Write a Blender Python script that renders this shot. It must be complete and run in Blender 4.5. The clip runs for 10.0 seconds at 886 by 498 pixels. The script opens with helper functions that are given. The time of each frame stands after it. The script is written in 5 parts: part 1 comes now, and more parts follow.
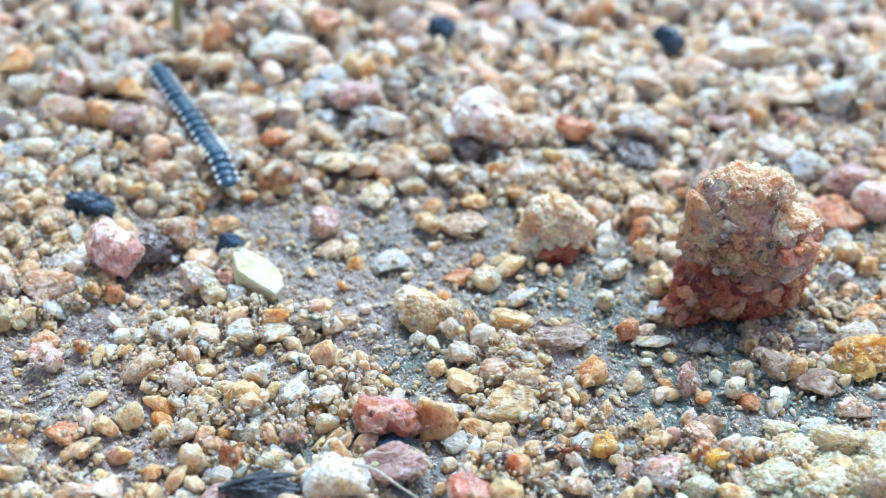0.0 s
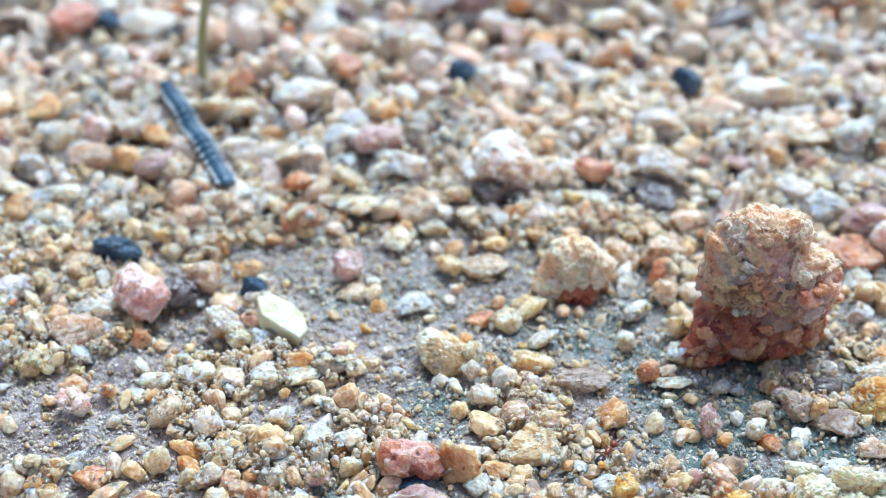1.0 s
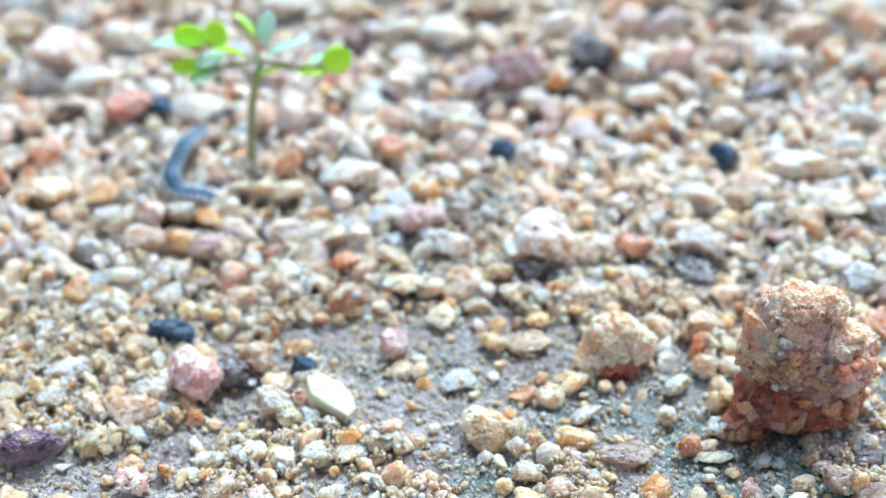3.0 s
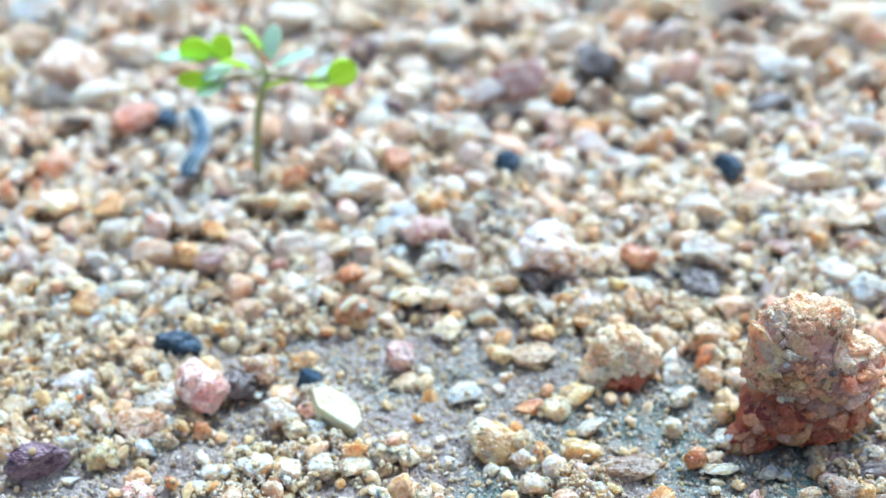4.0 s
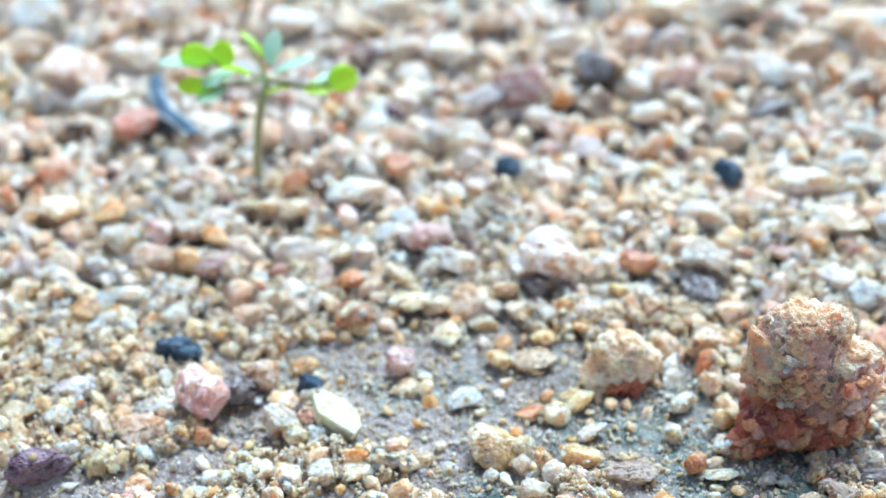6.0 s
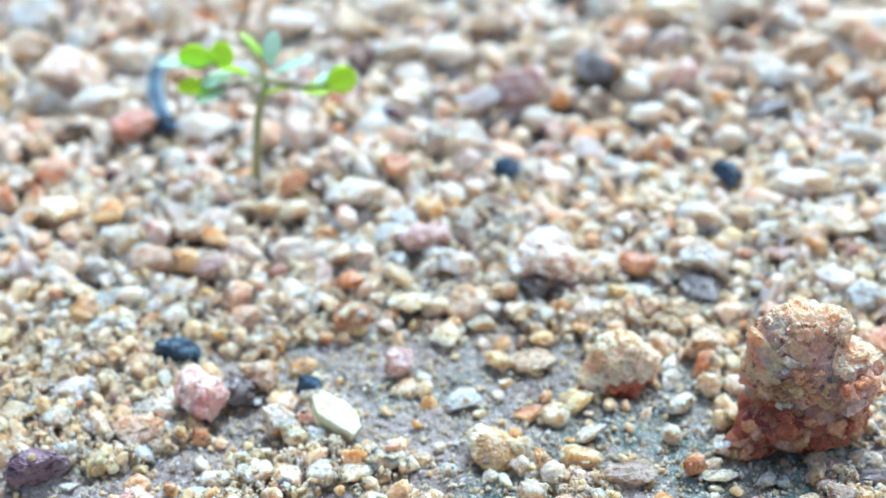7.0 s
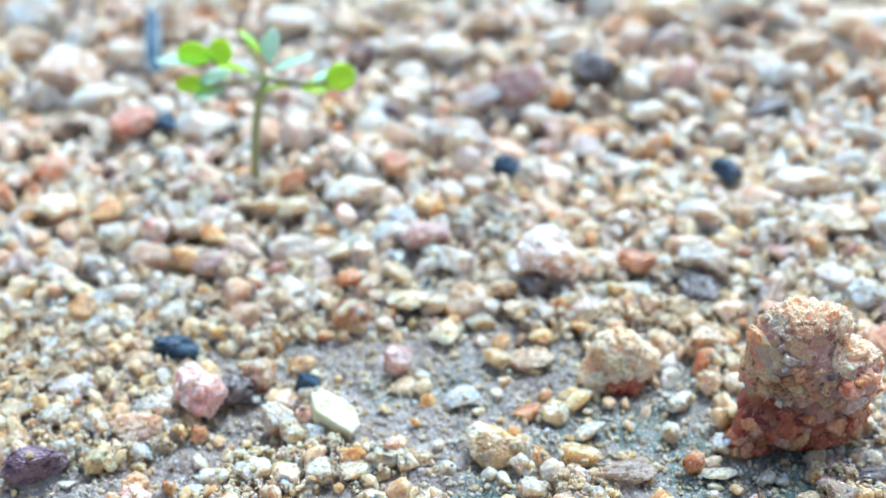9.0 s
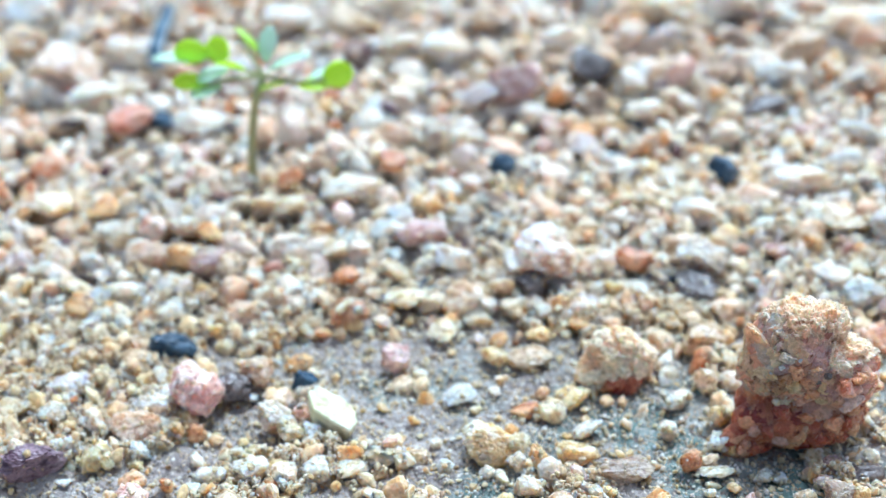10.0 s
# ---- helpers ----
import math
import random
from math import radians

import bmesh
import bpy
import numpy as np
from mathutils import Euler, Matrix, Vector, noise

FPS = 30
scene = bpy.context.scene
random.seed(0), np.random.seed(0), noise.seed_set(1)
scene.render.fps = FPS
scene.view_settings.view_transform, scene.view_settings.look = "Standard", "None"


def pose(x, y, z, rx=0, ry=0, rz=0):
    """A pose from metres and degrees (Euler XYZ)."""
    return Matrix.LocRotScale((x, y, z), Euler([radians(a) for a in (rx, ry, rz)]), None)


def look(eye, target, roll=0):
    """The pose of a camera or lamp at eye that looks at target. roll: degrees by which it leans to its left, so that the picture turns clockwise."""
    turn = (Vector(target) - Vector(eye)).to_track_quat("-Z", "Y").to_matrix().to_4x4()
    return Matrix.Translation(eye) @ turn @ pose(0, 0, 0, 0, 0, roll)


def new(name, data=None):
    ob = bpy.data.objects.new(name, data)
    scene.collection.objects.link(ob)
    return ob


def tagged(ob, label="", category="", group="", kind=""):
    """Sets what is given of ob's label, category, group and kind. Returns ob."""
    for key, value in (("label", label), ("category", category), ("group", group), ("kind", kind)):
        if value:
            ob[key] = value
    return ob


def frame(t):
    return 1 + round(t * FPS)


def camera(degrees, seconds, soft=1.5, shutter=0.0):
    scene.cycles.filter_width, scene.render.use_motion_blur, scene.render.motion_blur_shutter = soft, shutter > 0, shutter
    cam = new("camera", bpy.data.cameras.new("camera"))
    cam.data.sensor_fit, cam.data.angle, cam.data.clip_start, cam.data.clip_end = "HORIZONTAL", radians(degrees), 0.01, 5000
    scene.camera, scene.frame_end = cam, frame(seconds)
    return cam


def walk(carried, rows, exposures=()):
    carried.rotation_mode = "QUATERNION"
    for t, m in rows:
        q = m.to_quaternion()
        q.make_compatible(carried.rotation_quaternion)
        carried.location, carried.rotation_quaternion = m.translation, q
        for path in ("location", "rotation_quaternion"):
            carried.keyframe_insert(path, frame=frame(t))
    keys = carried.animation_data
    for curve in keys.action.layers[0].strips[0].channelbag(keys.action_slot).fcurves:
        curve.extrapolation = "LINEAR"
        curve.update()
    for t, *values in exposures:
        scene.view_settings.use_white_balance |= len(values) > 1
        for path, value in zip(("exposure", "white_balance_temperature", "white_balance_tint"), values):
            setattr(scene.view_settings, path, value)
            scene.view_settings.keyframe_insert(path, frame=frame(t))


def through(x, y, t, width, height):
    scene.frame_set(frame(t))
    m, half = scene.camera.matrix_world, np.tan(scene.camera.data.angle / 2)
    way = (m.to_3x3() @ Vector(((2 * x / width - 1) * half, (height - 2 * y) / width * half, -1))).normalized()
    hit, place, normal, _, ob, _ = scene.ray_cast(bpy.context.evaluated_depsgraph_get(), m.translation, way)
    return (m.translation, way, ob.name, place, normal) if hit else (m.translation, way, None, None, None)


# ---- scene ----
MM = 0.001
cam = camera(40.0, 10.0, soft=0.75)
cam.data.dof.use_dof = True
cam.data.dof.focus_distance = 0.069
cam.data.dof.aperture_fstop = 33.0
# seconds, eye in metres, yaw, pitch, roll in degrees
PATH = [
    (0, -0.000155, 0.001401, 0.050977, -4.4272, -39.7578, 2.3401),
    (0.5, -0.000076, 0.001298, 0.051446, -3.7311, -39.0844, 1.6997),
    (1, -0.000132, 0.001142, 0.052067, -3.0180, -38.2791, 1.0497),
    (1.5, -0.000110, 0.000883, 0.052824, -2.1241, -37.3993, 0.2263),
    (2, -0.000084, 0.000596, 0.053333, -1.5423, -36.6479, -0.2848),
    (2.5, -0.000002, 0.000436, 0.053959, -0.9417, -36.1291, -0.8418),
    (3, -0.000006, 0.000136, 0.054518, -0.3414, -35.5179, -1.3856),
    (4.5, 0.000052, 0.000069, 0.054902, 0.0060, -35.0632, -1.7438),
    (5, 0.000000, 0.000000, 0.055000, 0.0000, -35.0000, -1.7478),
    (5.5, 0.000043, 0.000015, 0.054897, 0.0007, -34.8774, -1.7370),
    (7, -0.000045, -0.000003, 0.054967, -0.1296, -34.8158, -1.6226),
    (7.5, -0.000074, 0.000070, 0.054941, -0.1950, -34.9116, -1.5679),
    (8, -0.000069, 0.000023, 0.054851, -0.2002, -34.8543, -1.5728),
    (8.5, -0.000109, 0.000036, 0.054860, -0.2251, -34.8716, -1.5555),
    (9, -0.000096, 0.000025, 0.054714, -0.2243, -34.7975, -1.5163),
    (9.5, -0.000037, 0.000124, 0.054889, -0.2676, -34.8922, -1.5113),
    (10, -0.000147, 0.000098, 0.054761, -0.4089, -34.9428, -1.3963),
]


def eye_pose(x, y, z, yaw, pitch, roll):
    """Yaw to the left from +y, pitch up, roll to the left."""
    return pose(x, y, z, 0, 0, yaw) @ pose(0, 0, 0, 90 + pitch) @ pose(0, 0, 0, 0, 0, roll)


walk(cam, [(t, eye_pose(*row)) for t, *row in PATH],
     exposures=[(0, 0.55, 4830, 2), (1.0, 0.59, 4810, 2), (2.0, 0.68, 4780, 1), (3.0, 0.76, 4750, 0), (4.5, 0.77, 4750, -2), (10, 0.75, 4740, -2)])

# ---- light: bright haze, soft sun from beyond the gravel ----
SUN_ELEVATION, SUN_TURN = radians(60), radians(25)
world = bpy.data.worlds.new("sky")
scene.world = world
world.use_nodes = True
wn = world.node_tree
sky = wn.nodes.new("ShaderNodeTexSky")
sky.sky_type, sky.sun_disc = "NISHITA", False
sky.sun_elevation, sky.sun_rotation = SUN_ELEVATION, SUN_TURN
sky.air_density, sky.dust_density, sky.ozone_density = 0.8, 5.0, 0.6
haze = wn.nodes.new("ShaderNodeHueSaturation")
haze.inputs["Saturation"].default_value = 0.45
wn.links.new(sky.outputs[0], haze.inputs["Color"])
wn.links.new(haze.outputs[0], wn.nodes["Background"].inputs[0])
wn.nodes["Background"].inputs[1].default_value = 0.10
sun = new("sun", bpy.data.lights.new("sun", "SUN"))
sun.data.energy, sun.data.angle, sun.data.color = 2.1, radians(20), (1.0, 0.96, 0.91)
way = Vector((math.sin(SUN_TURN) * math.cos(SUN_ELEVATION), math.cos(SUN_TURN) * math.cos(SUN_ELEVATION), math.sin(SUN_ELEVATION)))
sun.matrix_world = look(way, (0, 0, 0))


# ---- materials ----
def node(mat, kind, **inputs):
    n = mat.node_tree.nodes.new(kind)
    for key, value in inputs.items():
        n.inputs[key].default_value = value
    return n


def mix(mat, fac, a, b):
    """Mixes two colours (values or sockets) by a socket or value."""
    n = mat.node_tree.nodes.new("ShaderNodeMix")
    n.data_type = "RGBA"
    for at, value in ((0, fac), (6, a), (7, b)):
        if isinstance(value, bpy.types.NodeSocket):
            mat.node_tree.links.new(value, n.inputs[at])
        else:
            n.inputs[at].default_value = value if at == 0 else (*value, 1)
    return n.outputs[2]


def texture(mat, kind, scale, detail=4.0, out=0, rough=0.6):
    n = mat.node_tree.nodes.new("ShaderNodeTex" + kind)
    n.inputs["Scale"].default_value = scale / 100
    if kind == "Noise":
        n.inputs["Detail"].default_value, n.inputs["Roughness"].default_value = detail, rough
    coord = mat.node_tree.nodes.get("Texture Coordinate") or mat.node_tree.nodes.new("ShaderNodeTexCoord")
    grow = mat.node_tree.nodes.get("Centimetres")
    if not grow:
        grow = mat.node_tree.nodes.new("ShaderNodeVectorMath")
        grow.name, grow.operation = "Centimetres", "SCALE"
        grow.inputs["Scale"].default_value = 100.0
        mat.node_tree.links.new(coord.outputs["Object"], grow.inputs[0])
    mat.node_tree.links.new(grow.outputs[0], n.inputs["Vector"])
    return n.outputs[out]


def steps(mat, socket, low, high):
    n = mat.node_tree.nodes.new("ShaderNodeMapRange")
    n.inputs["From Min"].default_value, n.inputs["From Max"].default_value = low, high
    n.clamp = True
    mat.node_tree.links.new(socket, n.inputs["Value"])
    return n.outputs[0]


def surface(name, rough=0.6, gloss=0.65):
    mat = bpy.data.materials.new(name)
    mat.use_nodes = True
    bsdf = mat.node_tree.nodes["Principled BSDF"]
    bsdf.inputs["Roughness"].default_value = rough
    bsdf.inputs["Specular IOR Level"].default_value = gloss
    return mat, bsdf


def relief(mat, bsdf, height, depth, strength=1.0):
    n = node(mat, "ShaderNodeBump", Strength=strength, Distance=depth)
    mat.node_tree.links.new(height, n.inputs["Height"])
    mat.node_tree.links.new(n.outputs[0], bsdf.inputs["Normal"])


def plain(name, colour, second, rough=0.5, scale=900.0, gloss=0.5, depth=0.00004):
    mat, bsdf = surface(name, rough, gloss)
    tone = texture(mat, "Noise", scale)
    mat.node_tree.links.new(mix(mat, steps(mat, tone, 0.35, 0.65), colour, second), bsdf.inputs["Base Color"])
    relief(mat, bsdf, texture(mat, "Noise", scale * 2.5), depth)
    return mat


# colour, second colour, speck colour, roughness, words
STONES = {
    "white": ((0.70, 0.64, 0.54), (0.77, 0.73, 0.66), (0.55, 0.42, 0.28), 0.42, "milky white quartz"),
    "cream": ((0.72, 0.58, 0.39), (0.80, 0.71, 0.56), (0.48, 0.30, 0.14), 0.50, "cream-coloured sandy quartz"),
    "yellow": ((0.72, 0.51, 0.26), (0.80, 0.67, 0.46), (0.45, 0.25, 0.08), 0.40, "honey-yellow quartz"),
    "ochre": ((0.64, 0.31, 0.10), (0.72, 0.46, 0.22), (0.35, 0.13, 0.05), 0.45, "orange ochre"),
    "gold": ((0.66, 0.33, 0.05), (0.72, 0.50, 0.18), (0.40, 0.16, 0.03), 0.40, "golden orange"),
    "salmon": ((0.68, 0.43, 0.27), (0.76, 0.57, 0.42), (0.42, 0.20, 0.10), 0.50, "salmon-coloured feldspar"),
    "pink": ((0.78, 0.46, 0.36), (0.84, 0.66, 0.56), (0.50, 0.19, 0.15), 0.50, "pink granite"),
    "blush": ((0.72, 0.57, 0.47), (0.80, 0.70, 0.62), (0.50, 0.30, 0.22), 0.45, "pale pink quartz"),
    "rust": ((0.52, 0.19, 0.07), (0.62, 0.33, 0.16), (0.20, 0.06, 0.04), 0.50, "rust-brown"),
    "red": ((0.50, 0.19, 0.12), (0.64, 0.36, 0.26), (0.40, 0.14, 0.06), 0.45, "brick-red"),
    "mauve": ((0.48, 0.29, 0.24), (0.62, 0.44, 0.38), (0.30, 0.16, 0.17), 0.45, "mauve"),
    "purple": ((0.13, 0.07, 0.09), (0.28, 0.18, 0.20), (0.06, 0.03, 0.05), 0.35, "dark purple"),
    "umber": ((0.10, 0.075, 0.07), (0.19, 0.15, 0.13), (0.05, 0.04, 0.04), 0.50, "dark umber"),
    "umberlight": ((0.29, 0.21, 0.15), (0.44, 0.34, 0.25), (0.22, 0.13, 0.10), 0.55, "brown layered"),
    "tan": ((0.56, 0.38, 0.22), (0.68, 0.52, 0.35), (0.28, 0.17, 0.09), 0.60, "tan sandstone"),
    "grey": ((0.60, 0.53, 0.45), (0.68, 0.64, 0.58), (0.33, 0.27, 0.22), 0.45, "pale grey quartz"),
    "slate": ((0.56, 0.56, 0.53), (0.70, 0.69, 0.64), (0.30, 0.33, 0.34), 0.40, "bluish grey"),
    "lilac": ((0.56, 0.47, 0.43), (0.68, 0.60, 0.55), (0.33, 0.26, 0.29), 0.45, "lilac grey"),
    "black": ((0.012, 0.034, 0.070), (0.036, 0.080, 0.135), (0.13, 0.15, 0.17), 0.38, "blue-black basalt"),
    "smoky": ((0.27, 0.13, 0.06), (0.40, 0.22, 0.11), (0.12, 0.05, 0.03), 0.20, "smoky brown quartz"),
    "garnet": ((0.22, 0.04, 0.022), (0.36, 0.095, 0.048), (0.42, 0.18, 0.09), 0.30, "dark red translucent"),
    "sienna": ((0.48, 0.165, 0.075), (0.58, 0.28, 0.15), (0.16, 0.04, 0.025), 0.30, "red-brown translucent"),
    "turquoise": ((0.05, 0.42, 0.50), (0.10, 0.55, 0.60), (0.05, 0.3, 0.4), 0.40, "turquoise"),
}


CLEAR = ("white", "cream", "yellow", "blush", "grey", "gold", "slate", "garnet", "smoky")


def worn(mat, bsdf, body, stain, warm, share=0.5, depth=0.00007, sheen=(0.16, 0.52)):
    """Dust, honey-coloured stains, dark pores and a crumbly relief over a body colour."""
    links = mat.node_tree.links
    body = mix(mat, steps(mat, texture(mat, "Noise", 650.0, 3.0, rough=0.55), 0.94 - share, 1.12 - share), body, warm)
    body = mix(mat, steps(mat, texture(mat, "Noise", 1400.0, 3.0, rough=0.6), 0.58, 0.68), body, stain)
    fine = texture(mat, "Noise", 3600.0, 3.0, rough=0.6)
    shade = node(mat, "ShaderNodeHueSaturation", Saturation=1.0)
    links.new(body, shade.inputs["Color"])
    vary = node(mat, "ShaderNodeMapRange")
    for key, value in (("From Min", 0.36), ("From Max", 0.64), ("To Min", 0.82), ("To Max", 1.14)):
        vary.inputs[key].default_value = value
    links.new(fine, vary.inputs["Value"])
    links.new(vary.outputs[0], shade.inputs["Value"])
    high = node(mat, "ShaderNodeMath")
    high.operation = "MULTIPLY_ADD"
    links.new(texture(mat, "Noise", 1800.0, 4.0, rough=0.62), high.inputs[0])
    high.inputs[1].default_value = 1.0
    high.inputs[2].default_value = 0.0
    relief(mat, bsdf, high.outputs[0], depth, 1.0)
    gloss = node(mat, "ShaderNodeMapRange")
    for key, value in (("From Min", 0.35), ("From Max", 0.65), ("To Min", sheen[0]), ("To Max", sheen[1])):
        gloss.inputs[key].default_value = value
    links.new(texture(mat, "Noise", 800.0, 4.0), gloss.inputs["Value"])
    links.new(gloss.outputs[0], bsdf.inputs["Roughness"])
    return shade.outputs[0]


def mineral(mat, tones, scale):
    """Mineral colours in blotches that run into each other."""
    links = mat.node_tree.links
    wobble = node(mat, "ShaderNodeVectorMath")
    wobble.operation = "MULTIPLY_ADD"
    links.new(texture(mat, "Noise", 700.0, 4.0, out=1), wobble.inputs[0])
    wobble.inputs[1].default_value = (0.22, 0.22, 0.22)
    links.new(mat.node_tree.nodes["Centimetres"].outputs[0], wobble.inputs[2])
    pieces = mat.node_tree.nodes.new("ShaderNodeTexVoronoi")
    pieces.feature = "SMOOTH_F1"
    pieces.inputs["Scale"].default_value, pieces.inputs["Smoothness"].default_value = scale, 0.12
    links.new(wobble.outputs[0], pieces.inputs["Vector"])
    one = node(mat, "ShaderNodeSeparateColor")
    links.new(pieces.outputs["Color"], one.inputs[0])
    ramp = mat.node_tree.nodes.new("ShaderNodeValToRGB")
    for n, colour in enumerate(tones):
        at = 0.12 + 0.76 * n / (len(tones) - 1)
        stop = ramp.color_ramp.elements[n] if n < 2 else ramp.color_ramp.elements.new(at)
        stop.position, stop.color = at, (*colour, 1)
    links.new(one.outputs[0], ramp.inputs[0])
    return ramp.outputs[0]


def stone_material(name):
    colour, second, speck, rough, _ = STONES[name]
    mat, bsdf = surface(name + "_stone", rough, 0.5)
    links = mat.node_tree.links
    info = mat.node_tree.nodes.new("ShaderNodeObjectInfo")
    blend = tuple(0.55 * a + 0.45 * b for a, b in zip(colour, speck))
    pale = tuple(0.7 * a + 0.3 * max(second) for a in second)
    body = mineral(mat, (blend, colour, second, colour, pale), 9.0)
    warm = tuple(0.55 * a + 0.45 * b for a, b in zip(colour, (0.62, 0.38, 0.15))) if name in CLEAR[:7] else second
    shade = node(mat, "ShaderNodeHueSaturation", Saturation=1.0)
    links.new(worn(mat, bsdf, body, speck, warm), shade.inputs["Color"])
    vary = node(mat, "ShaderNodeMapRange")
    vary.inputs["To Min"].default_value, vary.inputs["To Max"].default_value = 0.85, 1.15
    links.new(info.outputs["Random"], vary.inputs["Value"])
    links.new(vary.outputs[0], shade.inputs["Value"])
    links.new(shade.outputs[0], bsdf.inputs["Base Color"])
    if name not in ("black", "umber", "purple", "turquoise"):
        bsdf.inputs["Subsurface Weight"].default_value, bsdf.inputs["Subsurface Scale"].default_value = 0.95 if name in CLEAR else 0.75, 0.0020
        bsdf.inputs["Subsurface Radius"].default_value = (1.0, 0.75, 0.45)
    return mat


STONE_MATERIAL = {name: stone_material(name) for name in STONES}


MIXED = (("white", 0.0), ("cream", 0.17), ("tan", 0.36), ("yellow", 0.48), ("salmon", 0.58), ("grey", 0.68), ("blush", 0.73),
         ("ochre", 0.80), ("slate", 0.865), ("umberlight", 0.885), ("pink", 0.92), ("rust", 0.94), ("lilac", 0.955), ("mauve", 0.967), ("umber", 0.982), ("black", 0.993))
FAR = (("white", 0.0), ("grey", 0.16), ("cream", 0.29), ("blush", 0.42), ("tan", 0.51), ("salmon", 0.60), ("lilac", 0.68), ("slate", 0.73), ("mauve", 0.77),
       ("yellow", 0.82), ("rust", 0.855), ("ochre", 0.89), ("umberlight", 0.915), ("umber", 0.945), ("purple", 0.968), ("black", 0.984))
WARM = (("tan", 0.0), ("cream", 0.40), ("salmon", 0.62), ("umberlight", 0.74), ("yellow", 0.88))
CLAY = (("umberlight", 0.0), ("tan", 0.36), ("lilac", 0.56), ("grey", 0.72), ("cream", 0.80), ("mauve", 0.90), ("umber", 0.96))
EARTHY = (("tan", 0.0), ("cream", 0.24), ("white", 0.42), ("salmon", 0.52), ("umberlight", 0.62), ("grey", 0.72), ("yellow", 0.78), ("ochre", 0.85), ("lilac", 0.90), ("rust", 0.93), ("mauve", 0.955), ("umber", 0.975))


def grain_material(name, tones, stain=(0.44, 0.26, 0.12), warm=(0.70, 0.48, 0.27)):
    """Loose quartz grains: each island has a tone of its own."""
    mat, bsdf = surface(name, 0.45, 0.45)
    links = mat.node_tree.links
    geo = mat.node_tree.nodes.new("ShaderNodeNewGeometry")
    ramp = mat.node_tree.nodes.new("ShaderNodeValToRGB")
    ramp.color_ramp.interpolation = "CONSTANT"
    for n, (tone, at) in enumerate(tones):
        stop = ramp.color_ramp.elements[n] if n < 2 else ramp.color_ramp.elements.new(at)
        stop.position, stop.color = at, (*STONES[tone][0], 1)
    links.new(geo.outputs["Random Per Island"], ramp.inputs[0])
    links.new(worn(mat, bsdf, ramp.outputs[0], stain, warm, sheen=(0.25, 0.60)), bsdf.inputs["Base Color"])
    bsdf.inputs["Subsurface Weight"].default_value, bsdf.inputs["Subsurface Scale"].default_value = 0.9, 0.0014
    bsdf.inputs["Subsurface Radius"].default_value = (1.0, 0.75, 0.5)
    return mat


def ground_material():
    """Damp clay with sand pressed into it, and green algae in patches."""
    mat, bsdf = surface("damp_clay", 0.75, 0.35)
    links = mat.node_tree.links
    clay = mix(mat, steps(mat, texture(mat, "Noise", 220.0, 4.0, rough=0.6), 0.42, 0.60), (0.32, 0.262, 0.238), (0.47, 0.41, 0.37))
    place = node(mat, "ShaderNodeVectorMath")
    place.operation = "DISTANCE"
    place.inputs[1].default_value = (0.022, 0.050, 0)
    links.new(mat.node_tree.nodes["Texture Coordinate"].outputs["Object"], place.inputs[0])
    damp = node(mat, "ShaderNodeMath")
    damp.operation = "MULTIPLY_ADD"
    links.new(place.outputs["Value"], damp.inputs[0])
    damp.inputs[1].default_value = -7.0
    links.new(texture(mat, "Noise", 150.0, 5.0), damp.inputs[2])
    moss = mix(mat, steps(mat, damp.outputs[0], 0.31, 0.53), clay, (0.17, 0.23, 0.205))
    fine = texture(mat, "Noise", 3400.0, 2.0, rough=0.5)
    sandy = mix(mat, steps(mat, texture(mat, "Noise", 2200.0, 1.0), 0.4, 0.6), (0.42, 0.30, 0.19), (0.70, 0.64, 0.55))
    pressed = steps(mat, fine, 0.56, 0.60)
    ground = mix(mat, pressed, moss, sandy)
    # darker brown at the low values of the relief's noise
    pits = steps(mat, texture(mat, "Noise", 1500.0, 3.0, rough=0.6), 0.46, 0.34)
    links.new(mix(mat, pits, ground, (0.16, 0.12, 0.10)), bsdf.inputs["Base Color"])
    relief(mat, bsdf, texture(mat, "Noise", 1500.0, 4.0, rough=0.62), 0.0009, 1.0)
    return mat


# ---- shapes ----
def sphere_grid(level):
    bm = bmesh.new()
    bmesh.ops.create_icosphere(bm, subdivisions=level, radius=1.0)
    verts = np.array([v.co[:] for v in bm.verts])
    faces = np.array([[v.index for v in f.verts] for f in bm.faces])
    bm.free()
    return verts / np.linalg.norm(verts, axis=1)[:, None], faces


GRID = {level: sphere_grid(level) for level in (1, 2, 3, 4, 5, 6, 7)}
ROUGHNESS = {"r": (14, 34.0), "a": (8, 60.0), "l": (12, 12.0), "f": (9, 44.0)}


# per kind: chunks of (how many, how far in or out, how slanted), then fine roughness and crumbs
CHUNKS = {"r": (((2.0, 0.05, 0.17), (4.2, 0.04, 0.15)), 0.055, 0.0), "a": (((1.5, 0.06, 0.28), (3.4, 0.04, 0.20)), 0.055, 0.0),
          "l": (((1.8, 0.05, 0.12), (3.6, 0.03, 0.10)), 0.06, 0.15), "f": (((1.6, 0.04, 0.10), (4.0, 0.03, 0.08)), 0.05, 0.0)}


